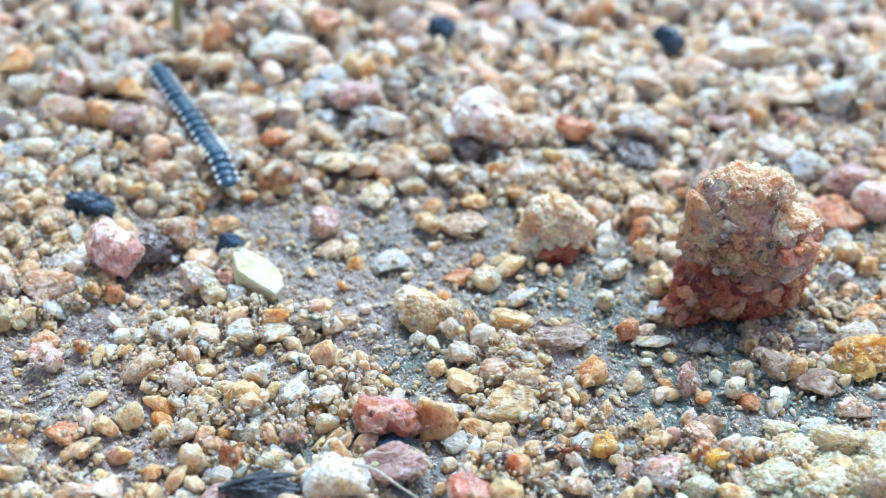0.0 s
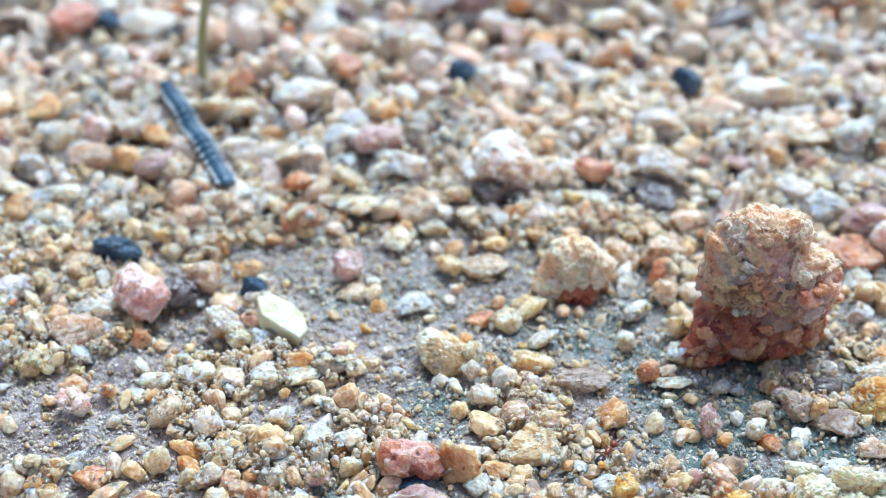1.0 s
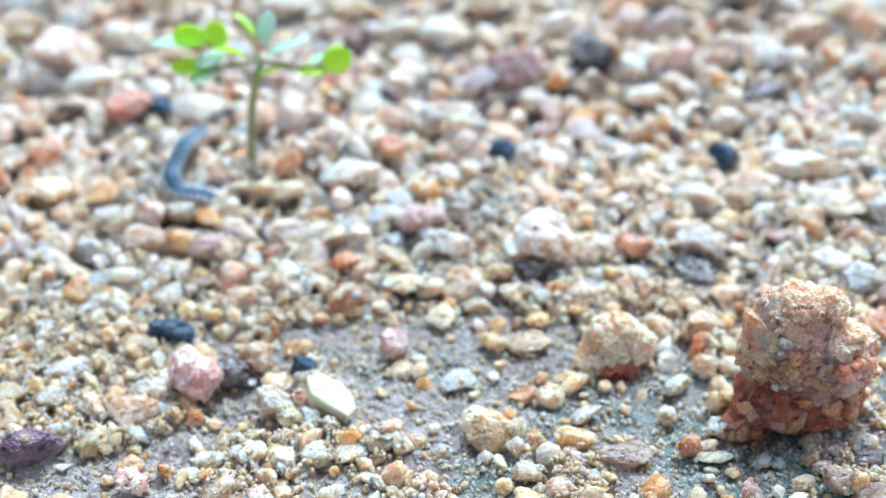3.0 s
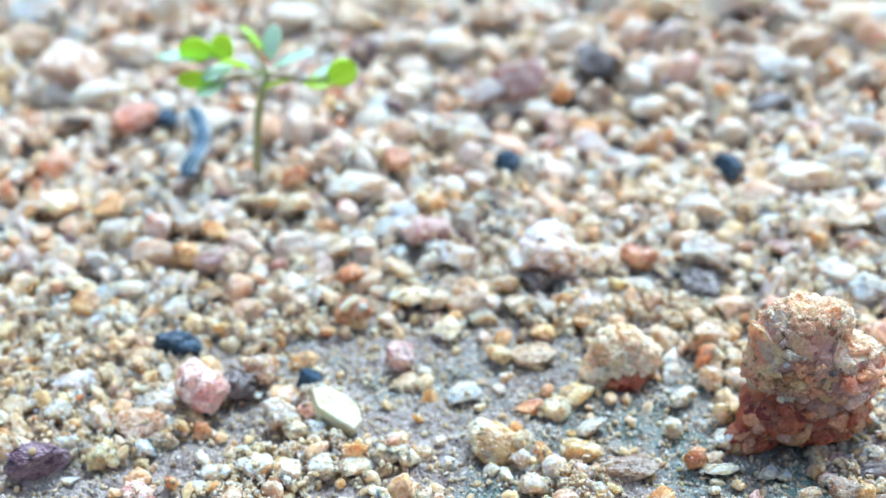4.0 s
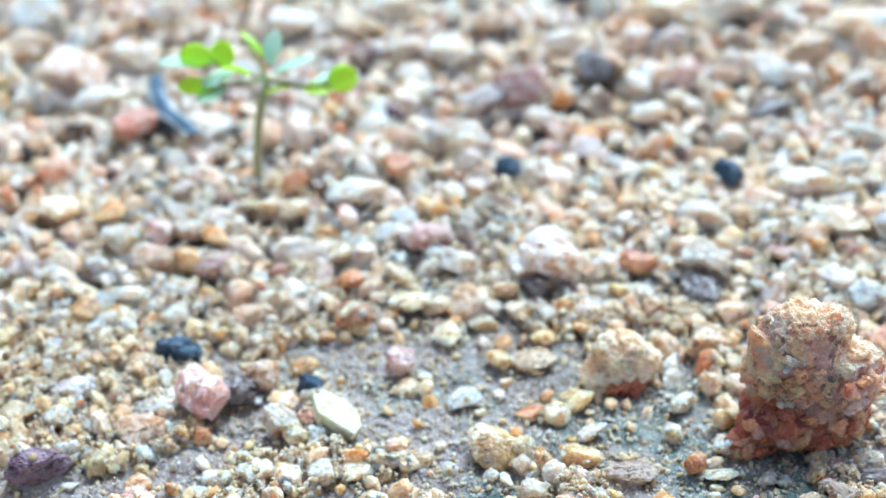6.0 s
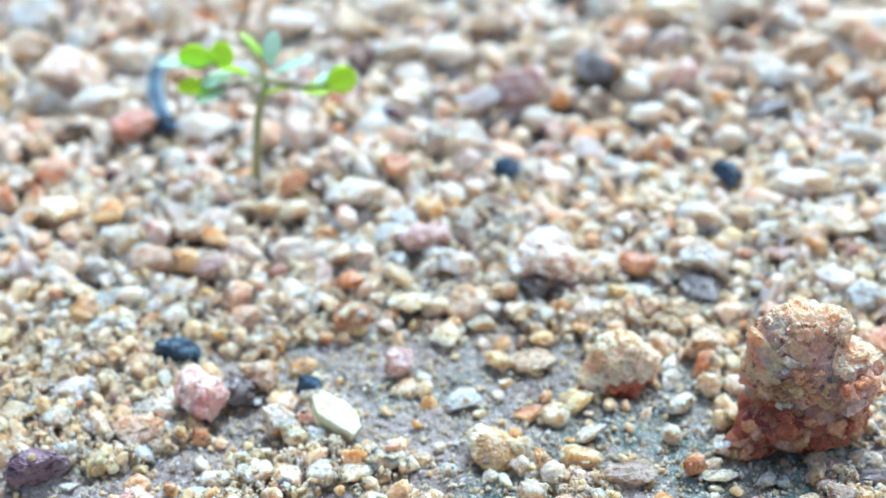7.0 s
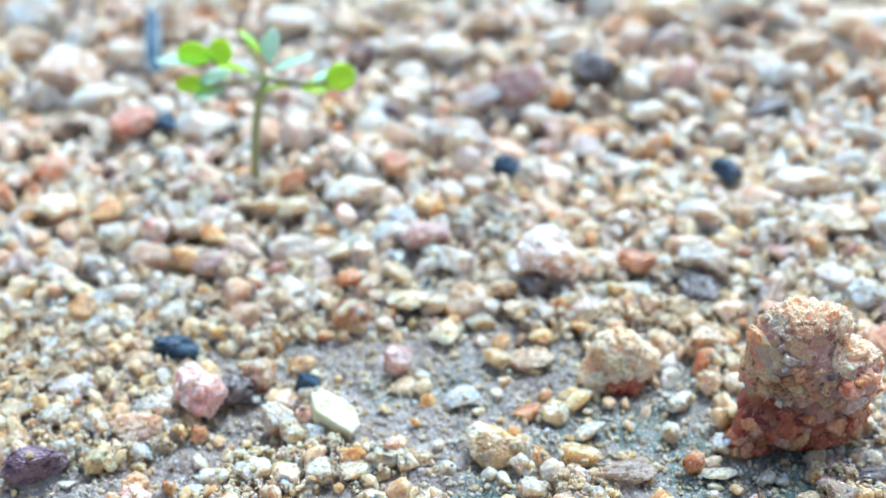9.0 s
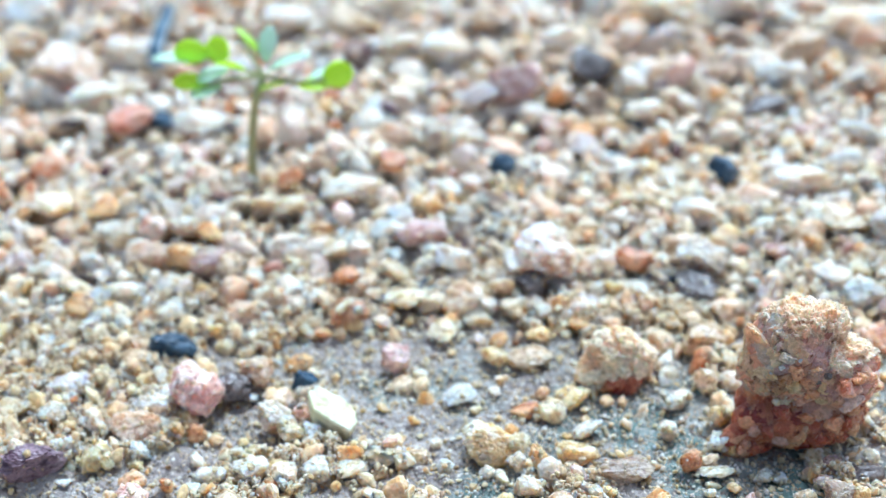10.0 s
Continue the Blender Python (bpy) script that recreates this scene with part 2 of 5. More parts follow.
def broken(d, off, shape):
    """How far the surface lies out in a direction: slanted chunks, crumbs and fine roughness."""
    chunks, rough, crumbs = CHUNKS[shape]
    out = 1.0
    for freq, push, slant in chunks:
        p = d * freq + off
        seed = noise.voronoi(p)[1][0]
        g = noise.cell_vector(seed * 917.0) - Vector((0.5, 0.5, 0.5))
        out += push * g.x * 2 + slant / freq * 2 * g.dot(p - seed)
    if crumbs:
        out += 0.15 - crumbs * noise.voronoi(d * 2.8 + off)[0][0] - 0.5 * crumbs * noise.voronoi(d * 6 + off)[0][0]
    return out + rough * (noise.noise(d * 3 + off) + 0.7 * noise.noise(d * 7 + off) + 0.5 * noise.noise(d * 16 + off) + 0.35 * noise.noise(d * 34 + off))


def pebble_points(rng, shape, level):
    """A broken or worn stone in a unit ball: cut by random planes, softened, and roughened."""
    dirs = GRID[level][0]
    planes, power = ROUGHNESS[shape]
    n = rng.normal(size=(planes, 3))
    n /= np.linalg.norm(n, axis=1)[:, None]
    far = rng.uniform(0.45, 0.95, planes)
    cut = np.clip(dirs @ n.T, 0, None) / far
    r = (1 + (cut ** power).sum(1)) ** (-1 / power) * 1.14
    if level > 1:
        off = Vector(rng.uniform(-9, 9, 3))
        r = r * np.array([broken(Vector(d), off, shape) for d in dirs])
    slant = np.eye(3) + rng.uniform(-0.22, 0.22, (3, 3))
    return (dirs * r[:, None]) @ slant


def mesh_of(name, verts, faces, materials=(), smooth=True):
    me = bpy.data.meshes.new(name)
    me.vertices.add(len(verts))
    me.vertices.foreach_set("co", np.asarray(verts, np.float32).ravel())
    faces = np.asarray(faces, np.int32)
    me.loops.add(faces.size)
    me.loops.foreach_set("vertex_index", faces.ravel())
    me.polygons.add(len(faces))
    me.polygons.foreach_set("loop_start", np.arange(0, faces.size, faces.shape[1], dtype=np.int32))
    me.polygons.foreach_set("use_smooth", np.full(len(faces), smooth))
    me.update(calc_edges=True)
    for m in materials:
        me.materials.append(m)
    return me


def part(name, me, parent=None, label="", at=None):
    ob = new(name, me)
    if parent:
        ob.parent = parent
    if at is not None:
        ob.matrix_basis = at
    if label:
        ob["label"] = label
    return ob


def bm_mesh(name, bm, material):
    me = bpy.data.meshes.new(name)
    bm.to_mesh(me)
    bm.free()
    me.materials.append(material)
    for p in me.polygons:
        p.use_smooth = True
    return me


def tube(name, points, radii, material, sides=8):
    """A closed tapering tube through the points."""
    pts = [Vector(p) for p in points]
    bm = bmesh.new()
    rings = []
    for i, p in enumerate(pts):
        along = (pts[min(i + 1, len(pts) - 1)] - pts[max(i - 1, 0)]).normalized()
        a = along.cross(Vector((0.31, 0.83, 0.47))).normalized()
        b = along.cross(a)
        rings.append([bm.verts.new(p + float(radii[i]) * (a * math.cos(k * math.tau / sides) + b * math.sin(k * math.tau / sides))) for k in range(sides)])
    for low, high in zip(rings, rings[1:]):
        for k in range(sides):
            bm.faces.new((low[k], low[(k + 1) % sides], high[(k + 1) % sides], high[k]))
    bm.faces.new(rings[0][::-1])
    bm.faces.new(rings[-1])
    bmesh.ops.recalc_face_normals(bm, faces=bm.faces)
    return bm_mesh(name, bm, material)


def swell(x, y):
    """Height of the bare ground."""
    near = math.exp(-((x / 0.16) ** 2 + ((y - 0.08) / 0.16) ** 2))
    return near * (0.0005 * noise.noise(Vector((x * 70, y * 70, 0.3))) + 0.00022 * noise.noise(Vector((x * 420, y * 420, 2.0))) + 0.00045 * noise.noise(Vector((x * 1000, y * 1000, 4.3))))


# ---- ground ----
def build_ground():
    reach = np.array([0.13, 0.2, 0.4, 1, 3, 10, 40, 150, 600])
    xs = np.concatenate([-reach[::-1], np.arange(-0.085, -0.034, 0.0011), np.arange(-0.034, 0.034, 0.0003), np.arange(0.0342, 0.086, 0.0011), reach])
    ys = np.concatenate([-reach[::-1], np.arange(-0.02, 0.038, 0.002), np.arange(0.038, 0.080, 0.0003), np.arange(0.0803, 0.17, 0.0011), reach + 0.07])
    verts = [(x, y, swell(x, y)) for y in ys for x in xs]
    w = len(xs)
    ids = np.arange(w * len(ys)).reshape(len(ys), w)
    faces = np.stack([ids[:-1, :-1], ids[:-1, 1:], ids[1:, 1:], ids[1:, :-1]], -1).reshape(-1, 4)
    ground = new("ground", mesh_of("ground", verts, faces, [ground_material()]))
    tagged(ground, "damp brown clay ground with pressed-in sand and faint green algae", "ground", kind="structure")


build_ground()

# ---- single stones ----
TAKEN = []
SHAPES = {"r": "worn rounded", "a": "angular broken", "l": "crusty lumpy", "f": "flat"}
stone_rng = np.random.default_rng(7)
cling_rng = np.random.default_rng(70)
CLING = []


def bedding(y):
    """Stones farther off lie on a thicker bed of gravel; millimetres."""
    return 1.7 * min(1.0, max(0.0, (y - 68) / 14))


def stone(tone, shape, x, y, wide, deep, high, turn):
    """A single stone: centre and size in millimetres, half sunk into the sand a little."""
    level = 5 if wide > 3.0 else 4
    lift = bedding(y)
    # higher up means nearer along the same line of sight from above the clearing
    x, y = x * (1 - 0.47 * lift / 54), y * (1 - 0.47 * lift / 54)
    verts = pebble_points(stone_rng, shape, level)
    verts = verts - (verts.max(0) + verts.min(0)) / 2
    verts = verts * (np.array([wide, deep, high]) * (1.06 if shape == "r" else 1.12) * MM / (verts.max(0) - verts.min(0)))
    size = max(wide, deep)
    kind = "rock" if size > 4.5 else "stone" if size > 2.2 else "pebble"
    ob = new(kind, mesh_of(kind, verts, GRID[level][1], [STONE_MATERIAL[tone]], False))
    ob.matrix_basis = pose(x * MM, y * MM, (0.4 * high + 0.1 + lift) * MM + swell(x * MM, y * MM), stone_rng.uniform(-8, 8), stone_rng.uniform(-8, 8), turn)
    TAKEN.append((x * MM, y * MM, 0.46 * wide * MM, 0.46 * deep * MM))
    if y < 80 and tone != "black":
        m = np.array(ob.matrix_basis)
        pick = verts[cling_rng.integers(len(verts), size=int(3 + 5 * wide * high))]
        CLING.extend(pick[pick[:, 2] > -0.25 * high * MM] @ m[:3, :3].T + m[:3, 3])
    if y > 72:
        TAKEN.append((x * MM, (y - 0.3 * deep) * MM, 0.36 * wide * MM, 0.36 * deep * MM))
    words = f"{SHAPES[shape]} {STONES[tone][4]} {kind} on damp sandy ground"
    return tagged(ob, words, "stone", group="loose stones on the ground")


stone("black", "r", -18.71, 66.05, 3.5, 2.1, 2.3, -12)
stone("salmon", "a", -12.39, 62.76, 2.20, 1.59, 2.51, 10)
stone("ochre", "r", -9.85, 64.79, 2.16, 0.98, 1.08, 23)
stone("black", "r", -9.29, 62.74, 1.76, 1.36, 1.64, 8)
stone("tan", "l", -21.07, 65.11, 2.22, 1.90, 1.18, -8)
stone("tan", "a", -12.29, 71.12, 1.59, 1.34, 1.97, -19)
stone("mauve", "r", -17.37, 75.72, 2.69, 2.18, 2.02, -24)
stone("tan", "r", -16.02, 75.09, 2.47, 2.23, 1.65, -9)
stone("pink", "r", -22.27, 79.93, 2.36, 2.13, 2.16, -13)
stone("ochre", "a", -19.53, 76.24, 2.08, 1.55, 1.98, -7)
stone("cream", "r", -24.80, 78.98, 2.12, 1.85, 1.64, 21)
stone("ochre", "r", -17.72, 79.54, 2.35, 2.11, 1.17, -2)
stone("white", "r", -20.10, 80.33, 2.80, 1.76, 1.40, 13)
stone("salmon", "r", -22.40, 76.92, 3.33, 1.67, 1.67, -1)
stone("white", "a", -19.58, 70.52, 2.35, 1.88, 1.39, -14)
stone("white", "l", -23.21, 72.47, 3.18, 1.63, 1.27, -8)
stone("white", "r", -24.51, 69.46, 1.93, 1.51, 1.56, 10)
stone("salmon", "a", -14.26, 69.50, 2.34, 2.00, 1.61, -25)
stone("rust", "a", -6.97, 73.64, 2.04, 1.76, 1.56, 11)
stone("pink", "r", -7.49, 81.41, 1.75, 1.55, 1.53, -6)
stone("white", "r", -6.87, 84.72, 4.98, 3.29, 2.49, 7)
stone("rust", "r", -12.22, 86.91, 2.28, 1.82, 1.18, 2)
stone("cream", "l", -11.79, 83.20, 2.44, 2.11, 1.29, 2)
stone("cream", "r", -13.92, 83.06, 1.99, 1.67, 1.50, -11)
stone("ochre", "l", -26.72, 83.20, 2.63, 2.15, 1.27, -23)
stone("cream", "r", -7.75, 76.86, 2.10, 1.63, 1.39, 4)
stone("white", "a", -0.73, 76.10, 1.68, 1.37, 1.50, -8)
stone("mauve", "a", -1.14, 77.83, 3.63, 2.91, 2.07, 16)
stone("ochre", "r", -0.17, 81.51, 1.54, 1.30, 1.80, -4)
stone("slate", "r", -2.88, 81.41, 1.97, 1.56, 1.21, 18)
stone("blush", "a", 7.79, 74.22, 5.03, 3.78, 4.07, 1)
stone("umber", "r", 6.81, 72.23, 2.35, 2.17, 1.63, 15)
stone("grey", "r", 1.31, 74.83, 2.70, 2.36, 1.94, -8)
stone("cream", "r", -3.16, 74.00, 2.46, 1.96, 1.46, 2)
stone("white", "a", -0.93, 74.56, 2.06, 1.73, 1.61, -5)
stone("cream", "l", -2.43, 71.01, 2.98, 2.57, 1.19, -13)
stone("cream", "r", 2.77, 68.98, 2.35, 1.66, 1.17, -19)
stone("cream", "l", 0.23, 67.69, 2.31, 2.10, 1.10, 20)
stone("white", "r", 7.40, 69.10, 1.49, 1.20, 1.46, 23)
stone("ochre", "a", 8.65, 69.11, 1.50, 1.22, 1.85, -10)
stone("lilac", "r", 10.55, 70.15, 1.79, 1.41, 1.20, -14)
stone("tan", "r", 4.45, 71.63, 1.82, 1.48, 1.96, -24)
stone("tan", "f", 5.40, 70.38, 2.18, 1.42, 0.65, 19)
stone("yellow", "r", 3.65, 64.53, 1.88, 1.46, 1.21, -7)
stone("ochre", "r", 4.03, 66.39, 1.34, 1.19, 0.99, -5)
stone("tan", "l", 5.83, 64.55, 3.39, 2.12, 1.35, -7)
stone("white", "r", -1.48, 63.31, 1.29, 1.06, 0.82, -16)
stone("mauve", "a", -3.14, 64.29, 1.87, 1.58, 2.03, 1)
stone("tan", "l", -2.75, 62.54, 2.19, 1.71, 0.88, 14)
stone("black", "r", 5.89, 88.28, 2.10, 1.85, 1.88, -21)
stone("white", "r", 7.26, 88.15, 1.63, 1.33, 1.42, -13)
stone("blush", "r", 2.83, 85.16, 1.82, 1.67, 1.56, -7)
stone("white", "r", 1.04, 84.29, 2.03, 1.60, 1.57, -1)
stone("rust", "l", -3.69, 88.75, 2.33, 2.02, 1.48, -15)
stone("rust", "l", 14.70, 74.57, 2.50, 2.05, 1.46, -25)
stone("white", "a", 14.50, 71.38, 2.83, 1.97, 1.41, 4)
stone("salmon", "r", 14.82, 69.39, 1.59, 1.26, 1.99, 25)
stone("salmon", "r", 11.10, 73.79, 1.65, 1.49, 1.42, -7)
stone("blush", "r", 12.46, 74.94, 2.51, 2.16, 1.40, 3)
stone("yellow", "r", 12.94, 71.83, 1.42, 1.32, 1.16, 2)
stone("black", "r", 23.79, 85.81, 2.60, 2.40, 2.42, -18)
stone("grey", "f", 20.54, 80.82, 3.55, 2.43, 1.47, -22)
stone("grey", "a", 19.72, 73.78, 3.55, 2.97, 2.59, 13)
stone("umber", "l", 19.15, 71.35, 3.45, 3.04, 1.73, -16)
stone("white", "l", 29.44, 84.90, 5.09, 2.29, 2.03, 9)
stone("salmon", "f", 25.71, 83.27, 4.08, 2.36, 1.22, -10)
stone("cream", "f", 31.24, 79.34, 4.85, 2.44, 1.45, -23)
stone("slate", "a", 35.14, 77.95, 3.51, 2.60, 2.65, 8)
stone("ochre", "r", 28.57, 75.66, 1.70, 1.39, 1.81, 1)
stone("mauve", "r", 25.79, 75.44, 2.12, 1.85, 1.30, -13)
stone("mauve", "f", 33.36, 68.74, 4.00, 2.99, 2.09, -10)
stone("slate", "r", 30.90, 70.19, 3.25, 2.73, 2.30, 6)
stone("pink", "f", 34.36, 65.69, 3.12, 2.12, 2.44, 1)
stone("rust", "l", 31.15, 65.29, 4.25, 3.57, 1.76, 16)
stone("white", "r", 30.82, 62.71, 2.26, 2.02, 1.13, -12)
stone("salmon", "r", 20.70, 68.66, 2.57, 2.18, 1.53, -23)
stone("yellow", "r", 15.97, 68.11, 1.37, 1.06, 1.51, -9)
stone("tan", "l", 18.29, 65.32, 2.88, 2.32, 1.98, -12)
stone("cream", "r", 19.78, 63.08, 1.50, 1.35, 1.88, 1)
stone("salmon", "a", 17.51, 60.95, 1.47, 1.26, 1.84, -16)
stone("cream", "r", 31.34, 73.07, 2.08, 1.70, 1.34, -5)
stone("tan", "l", 15.21, 65.16, 1.91, 1.64, 1.45, 11)
stone("white", "r", 25.38, 78.49, 2.17, 1.76, 1.09, 16)
stone("salmon", "l", -20.20, 58.20, 3.7, 2.3, 2.0, -14)
stone("grey", "a", -18.81, 60.01, 2.31, 1.92, 2.25, -23)
stone("ochre", "a", -17.14, 57.95, 0.97, 0.77, 1.21, -20)
stone("rust", "r", -15.98, 58.17, 1.39, 1.16, 1.25, 11)
stone("grey", "a", -10.82, 58.54, 2.11, 1.82, 2.30, -15)
stone("cream", "r", -9.73, 57.68, 1.91, 1.57, 1.56, 17)
stone("slate", "r", -8.18, 57.53, 1.39, 1.17, 1.25, 16)
stone("cream", "r", -7.18, 56.48, 0.96, 0.79, 1.19, 1)
stone("cream", "r", -7.58, 56.08, 0.85, 0.73, 0.64, 16)
stone("slate", "a", -19.24, 56.45, 1.36, 1.15, 1.22, -8)
stone("yellow", "a", -21.51, 55.56, 1.68, 1.30, 1.66, 0)
stone("cream", "r", -13.04, 56.42, 1.02, 0.85, 0.51, -21)
stone("yellow", "r", -11.81, 56.10, 1.16, 0.79, 0.58, -8)
stone("white", "a", -11.84, 53.92, 2.01, 1.75, 1.91, 17)
stone("yellow", "r", -10.06, 54.49, 1.95, 1.18, 0.97, 0)
stone("white", "a", -7.82, 54.19, 1.85, 1.59, 1.43, -17)
stone("cream", "l", -5.76, 54.05, 2.01, 1.75, 0.80, -8)
stone("white", "a", -14.56, 54.25, 2.00, 1.34, 1.00, -22)
stone("cream", "r", -12.95, 52.76, 1.31, 1.20, 1.10, 19)
stone("pink", "a", -18.80, 51.83, 1.88, 1.55, 1.69, 11)
stone("rust", "r", -16.95, 53.21, 0.82, 0.70, 1.03, 0)
stone("white", "f", -15.73, 53.21, 1.48, 0.95, 0.44, -12)
stone("blush", "a", -10.89, 50.25, 1.99, 1.69, 1.52, -12)
stone("tan", "l", -13.13, 51.22, 2.27, 2.09, 1.79, -25)
stone("white", "a", -6.72, 51.02, 1.46, 1.19, 1.40, -9)
stone("turquoise", "a", -11.83, 51.97, 0.46, 0.34, 0.57, 24)
stone("grey", "r", -16.31, 50.91, 0.96, 0.86, 0.80, -11)
stone("grey", "r", -10.94, 48.60, 0.94, 0.81, 1.07, -13)
stone("cream", "l", -13.38, 47.46, 1.40, 1.11, 1.75, 13)
stone("cream", "l", -11.61, 46.50, 0.92, 0.76, 1.15, 10)
stone("grey", "a", -10.34, 46.21, 1.38, 1.16, 1.60, 5)
stone("slate", "r", -17.96, 48.01, 1.18, 0.92, 0.59, 3)
stone("ochre", "r", -18.83, 45.57, 1.35, 0.97, 0.68, -23)
stone("tan", "r", -18.48, 44.61, 1.49, 1.24, 0.74, -18)
stone("rust", "l", -16.78, 46.56, 1.83, 1.53, 0.73, -9)
stone("cream", "a", -14.65, 44.66, 0.75, 0.61, 0.89, -17)
stone("cream", "l", -9.66, 44.26, 1.65, 1.28, 2.07, -20)
stone("rust", "r", -7.64, 44.65, 1.57, 1.40, 1.50, 8)
stone("yellow", "r", -6.59, 45.12, 0.91, 0.70, 0.45, -6)
stone("cream", "l", -5.53, 44.25, 1.35, 1.23, 1.17, -21)
stone("white", "r", -7.43, 47.65, 0.94, 0.73, 1.13, 9)
stone("grey", "r", -8.15, 43.46, 1.33, 1.12, 0.91, -12)
stone("salmon", "r", -15.51, 42.22, 2.91, 1.35, 1.45, -6)
stone("mauve", "l", -8.34, 42.21, 1.75, 1.19, 0.70, 23)
stone("white", "l", -4.55, 49.14, 1.75, 1.48, 0.99, 0)
stone("mauve", "a", -4.40, 45.89, 1.23, 0.90, 1.54, -18)
stone("white", "f", 1.25, 60.82, 2.16, 1.48, 0.65, -2)
stone("yellow", "l", 3.03, 55.81, 3.29, 2.80, 2.41, 2)
stone("cream", "a", 4.78, 56.09, 1.73, 1.36, 1.40, 20)
stone("rust", "r", 5.35, 59.66, 1.61, 1.44, 0.86, -21)
stone("cream", "r", 7.16, 58.98, 1.78, 1.55, 1.32, -13)
stone("yellow", "r", 8.64, 60.23, 2.35, 2.05, 1.23, 5)
stone("white", "a", 9.22, 56.95, 1.92, 1.51, 1.16, 10)
stone("yellow", "r", 8.32, 54.93, 2.57, 2.04, 1.37, -15)
stone("umberlight", "l", 11.22, 53.36, 3.1, 2.2, 1.4, -6)
stone("pink", "a", 8.11, 52.82, 1.21, 0.93, 1.42, -4)
stone("ochre", "r", 5.95, 54.06, 1.43, 1.15, 1.78, -25)
stone("grey", "r", 4.43, 54.21, 1.36, 1.20, 1.48, -25)
stone("white", "r", 9.04, 51.80, 1.16, 1.01, 0.83, -18)
stone("yellow", "r", 9.92, 51.38, 0.82, 0.71, 1.03, 6)
stone("white", "r", 2.63, 53.68, 1.01, 0.91, 0.84, 13)
stone("cream", "r", 3.55, 53.32, 1.14, 0.88, 0.57, -21)
stone("white", "a", 5.04, 51.96, 1.66, 1.33, 1.63, 1)
stone("salmon", "r", 6.76, 50.65, 1.80, 1.64, 1.64, -3)
stone("cream", "r", 5.79, 50.68, 1.14, 0.92, 1.04, -14)
stone("yellow", "l", 7.4, 47.9, 3.3, 2.5, 1.3, 15)
stone("tan", "a", 8.43, 49.36, 1.62, 1.16, 1.71, -22)
stone("ochre", "a", 3.44, 46.42, 2.03, 1.64, 2.42, 4)
stone("black", "f", 0.80, 45.79, 2.30, 1.16, 0.69, 11)
stone("mauve", "a", 1.07, 43.72, 3.46, 2.57, 1.73, 7)
stone("red", "a", 4.88, 42.13, 2.37, 2.00, 1.37, 14)
stone("white", "a", -2.03, 42.6, 3.3, 2.6, 2.5, 0)
stone("white", "a", 4.49, 45.48, 1.54, 1.14, 0.98, 24)
stone("yellow", "a", 7.75, 44.08, 1.06, 0.87, 1.33, 17)
stone("tan", "a", -1.59, 55.38, 1.36, 1.06, 0.86, 2)
stone("slate", "r", 0.01, 54.43, 1.08, 0.84, 0.91, -16)
stone("cream", "r", -3.18, 51.30, 0.98, 0.86, 0.69, 14)
stone("cream", "l", -2.59, 46.87, 1.24, 0.99, 1.56, -2)
stone("ochre", "a", 12.42, 49.99, 1.80, 1.35, 1.58, 25)
stone("white", "r", 15.40, 59.58, 2.34, 1.61, 1.17, 14)
stone("white", "l", 14.29, 56.70, 1.12, 1.03, 1.36, -21)
stone("white", "a", 17.4, 55.4, 1.5, 1.3, 1.5, -14)
stone("cream", "l", 17.8, 57.6, 1.5, 1.2, 1.9, 10)
stone("salmon", "l", 16.5, 54.1, 1.1, 0.7, 0.7, 30)
stone("rust", "l", 15.17, 53.59, 1.29, 1.06, 1.57, -2)
stone("cream", "f", 16.66, 53.05, 2.36, 1.06, 0.71, -6)
stone("white", "a", 15.92, 51.23, 0.66, 0.57, 0.62, 13)
stone("mauve", "a", 18.00, 49.53, 1.90, 1.37, 1.9, 23)
stone("white", "r", 20.60, 48.85, 1.17, 1.06, 1.38, -3)
stone("rust", "r", 21.32, 48.28, 1.45, 1.31, 0.92, -19)
stone("ochre", "r", 24.70, 50.39, 1.39, 1.10, 1.74, 12)
stone("umberlight", "r", 23.46, 50.55, 1.9, 1.6, 1.9, 17)
stone("pink", "r", 22.92, 51.99, 1.21, 1.04, 0.98, -21)
stone("mauve", "r", 23.84, 53.53, 1.4, 1.10, 1.1, -18)
stone("grey", "r", 26.26, 54.12, 1.38, 1.09, 1.11, 5)
stone("umber", "f", 25.8, 53.0, 2.6, 1.8, 1.2, 12)
stone("grey", "r", 19.51, 52.73, 1.35, 0.94, 0.67, 25)
stone("grey", "r", 20.58, 52.90, 1.01, 0.92, 0.56, -6)
stone("tan", "r", 21.46, 50.82, 1.49, 0.91, 0.74, 19)
stone("gold", "a", 28.97, 51.36, 4.04, 2.74, 2.02, 13)
stone("white", "l", 29.59, 53.60, 3.44, 1.55, 1.37, 6)
stone("umberlight", "l", 25.76, 49.45, 2.78, 2.36, 1.11, -6)
stone("slate", "r", 24.52, 46.29, 2.05, 1.12, 1.03, 22)
stone("lilac", "r", 29.69, 58.55, 1.63, 1.34, 1.51, 15)
stone("cream", "r", 31.12, 60.87, 2.04, 1.74, 1.91, 3)
stone("ochre", "r", 30.74, 55.41, 2.10, 1.45, 1.05, 0)
stone("salmon", "l", 27.24, 47.66, 1.93, 1.14, 0.77, -5)
stone("salmon", "l", 17.76, 45.36, 1.81, 1.47, 1.65, 1)
stone("pink", "r", 15.06, 42.92, 2.56, 1.76, 1.28, -9)
stone("gold", "a", 18.31, 43.52, 1.47, 1.10, 1.83, 9)
stone("rust", "a", 17.52, 44.05, 1.23, 0.97, 1.47, 10)
stone("cream", "a", 16.43, 43.52, 1.82, 1.41, 0.91, -2)
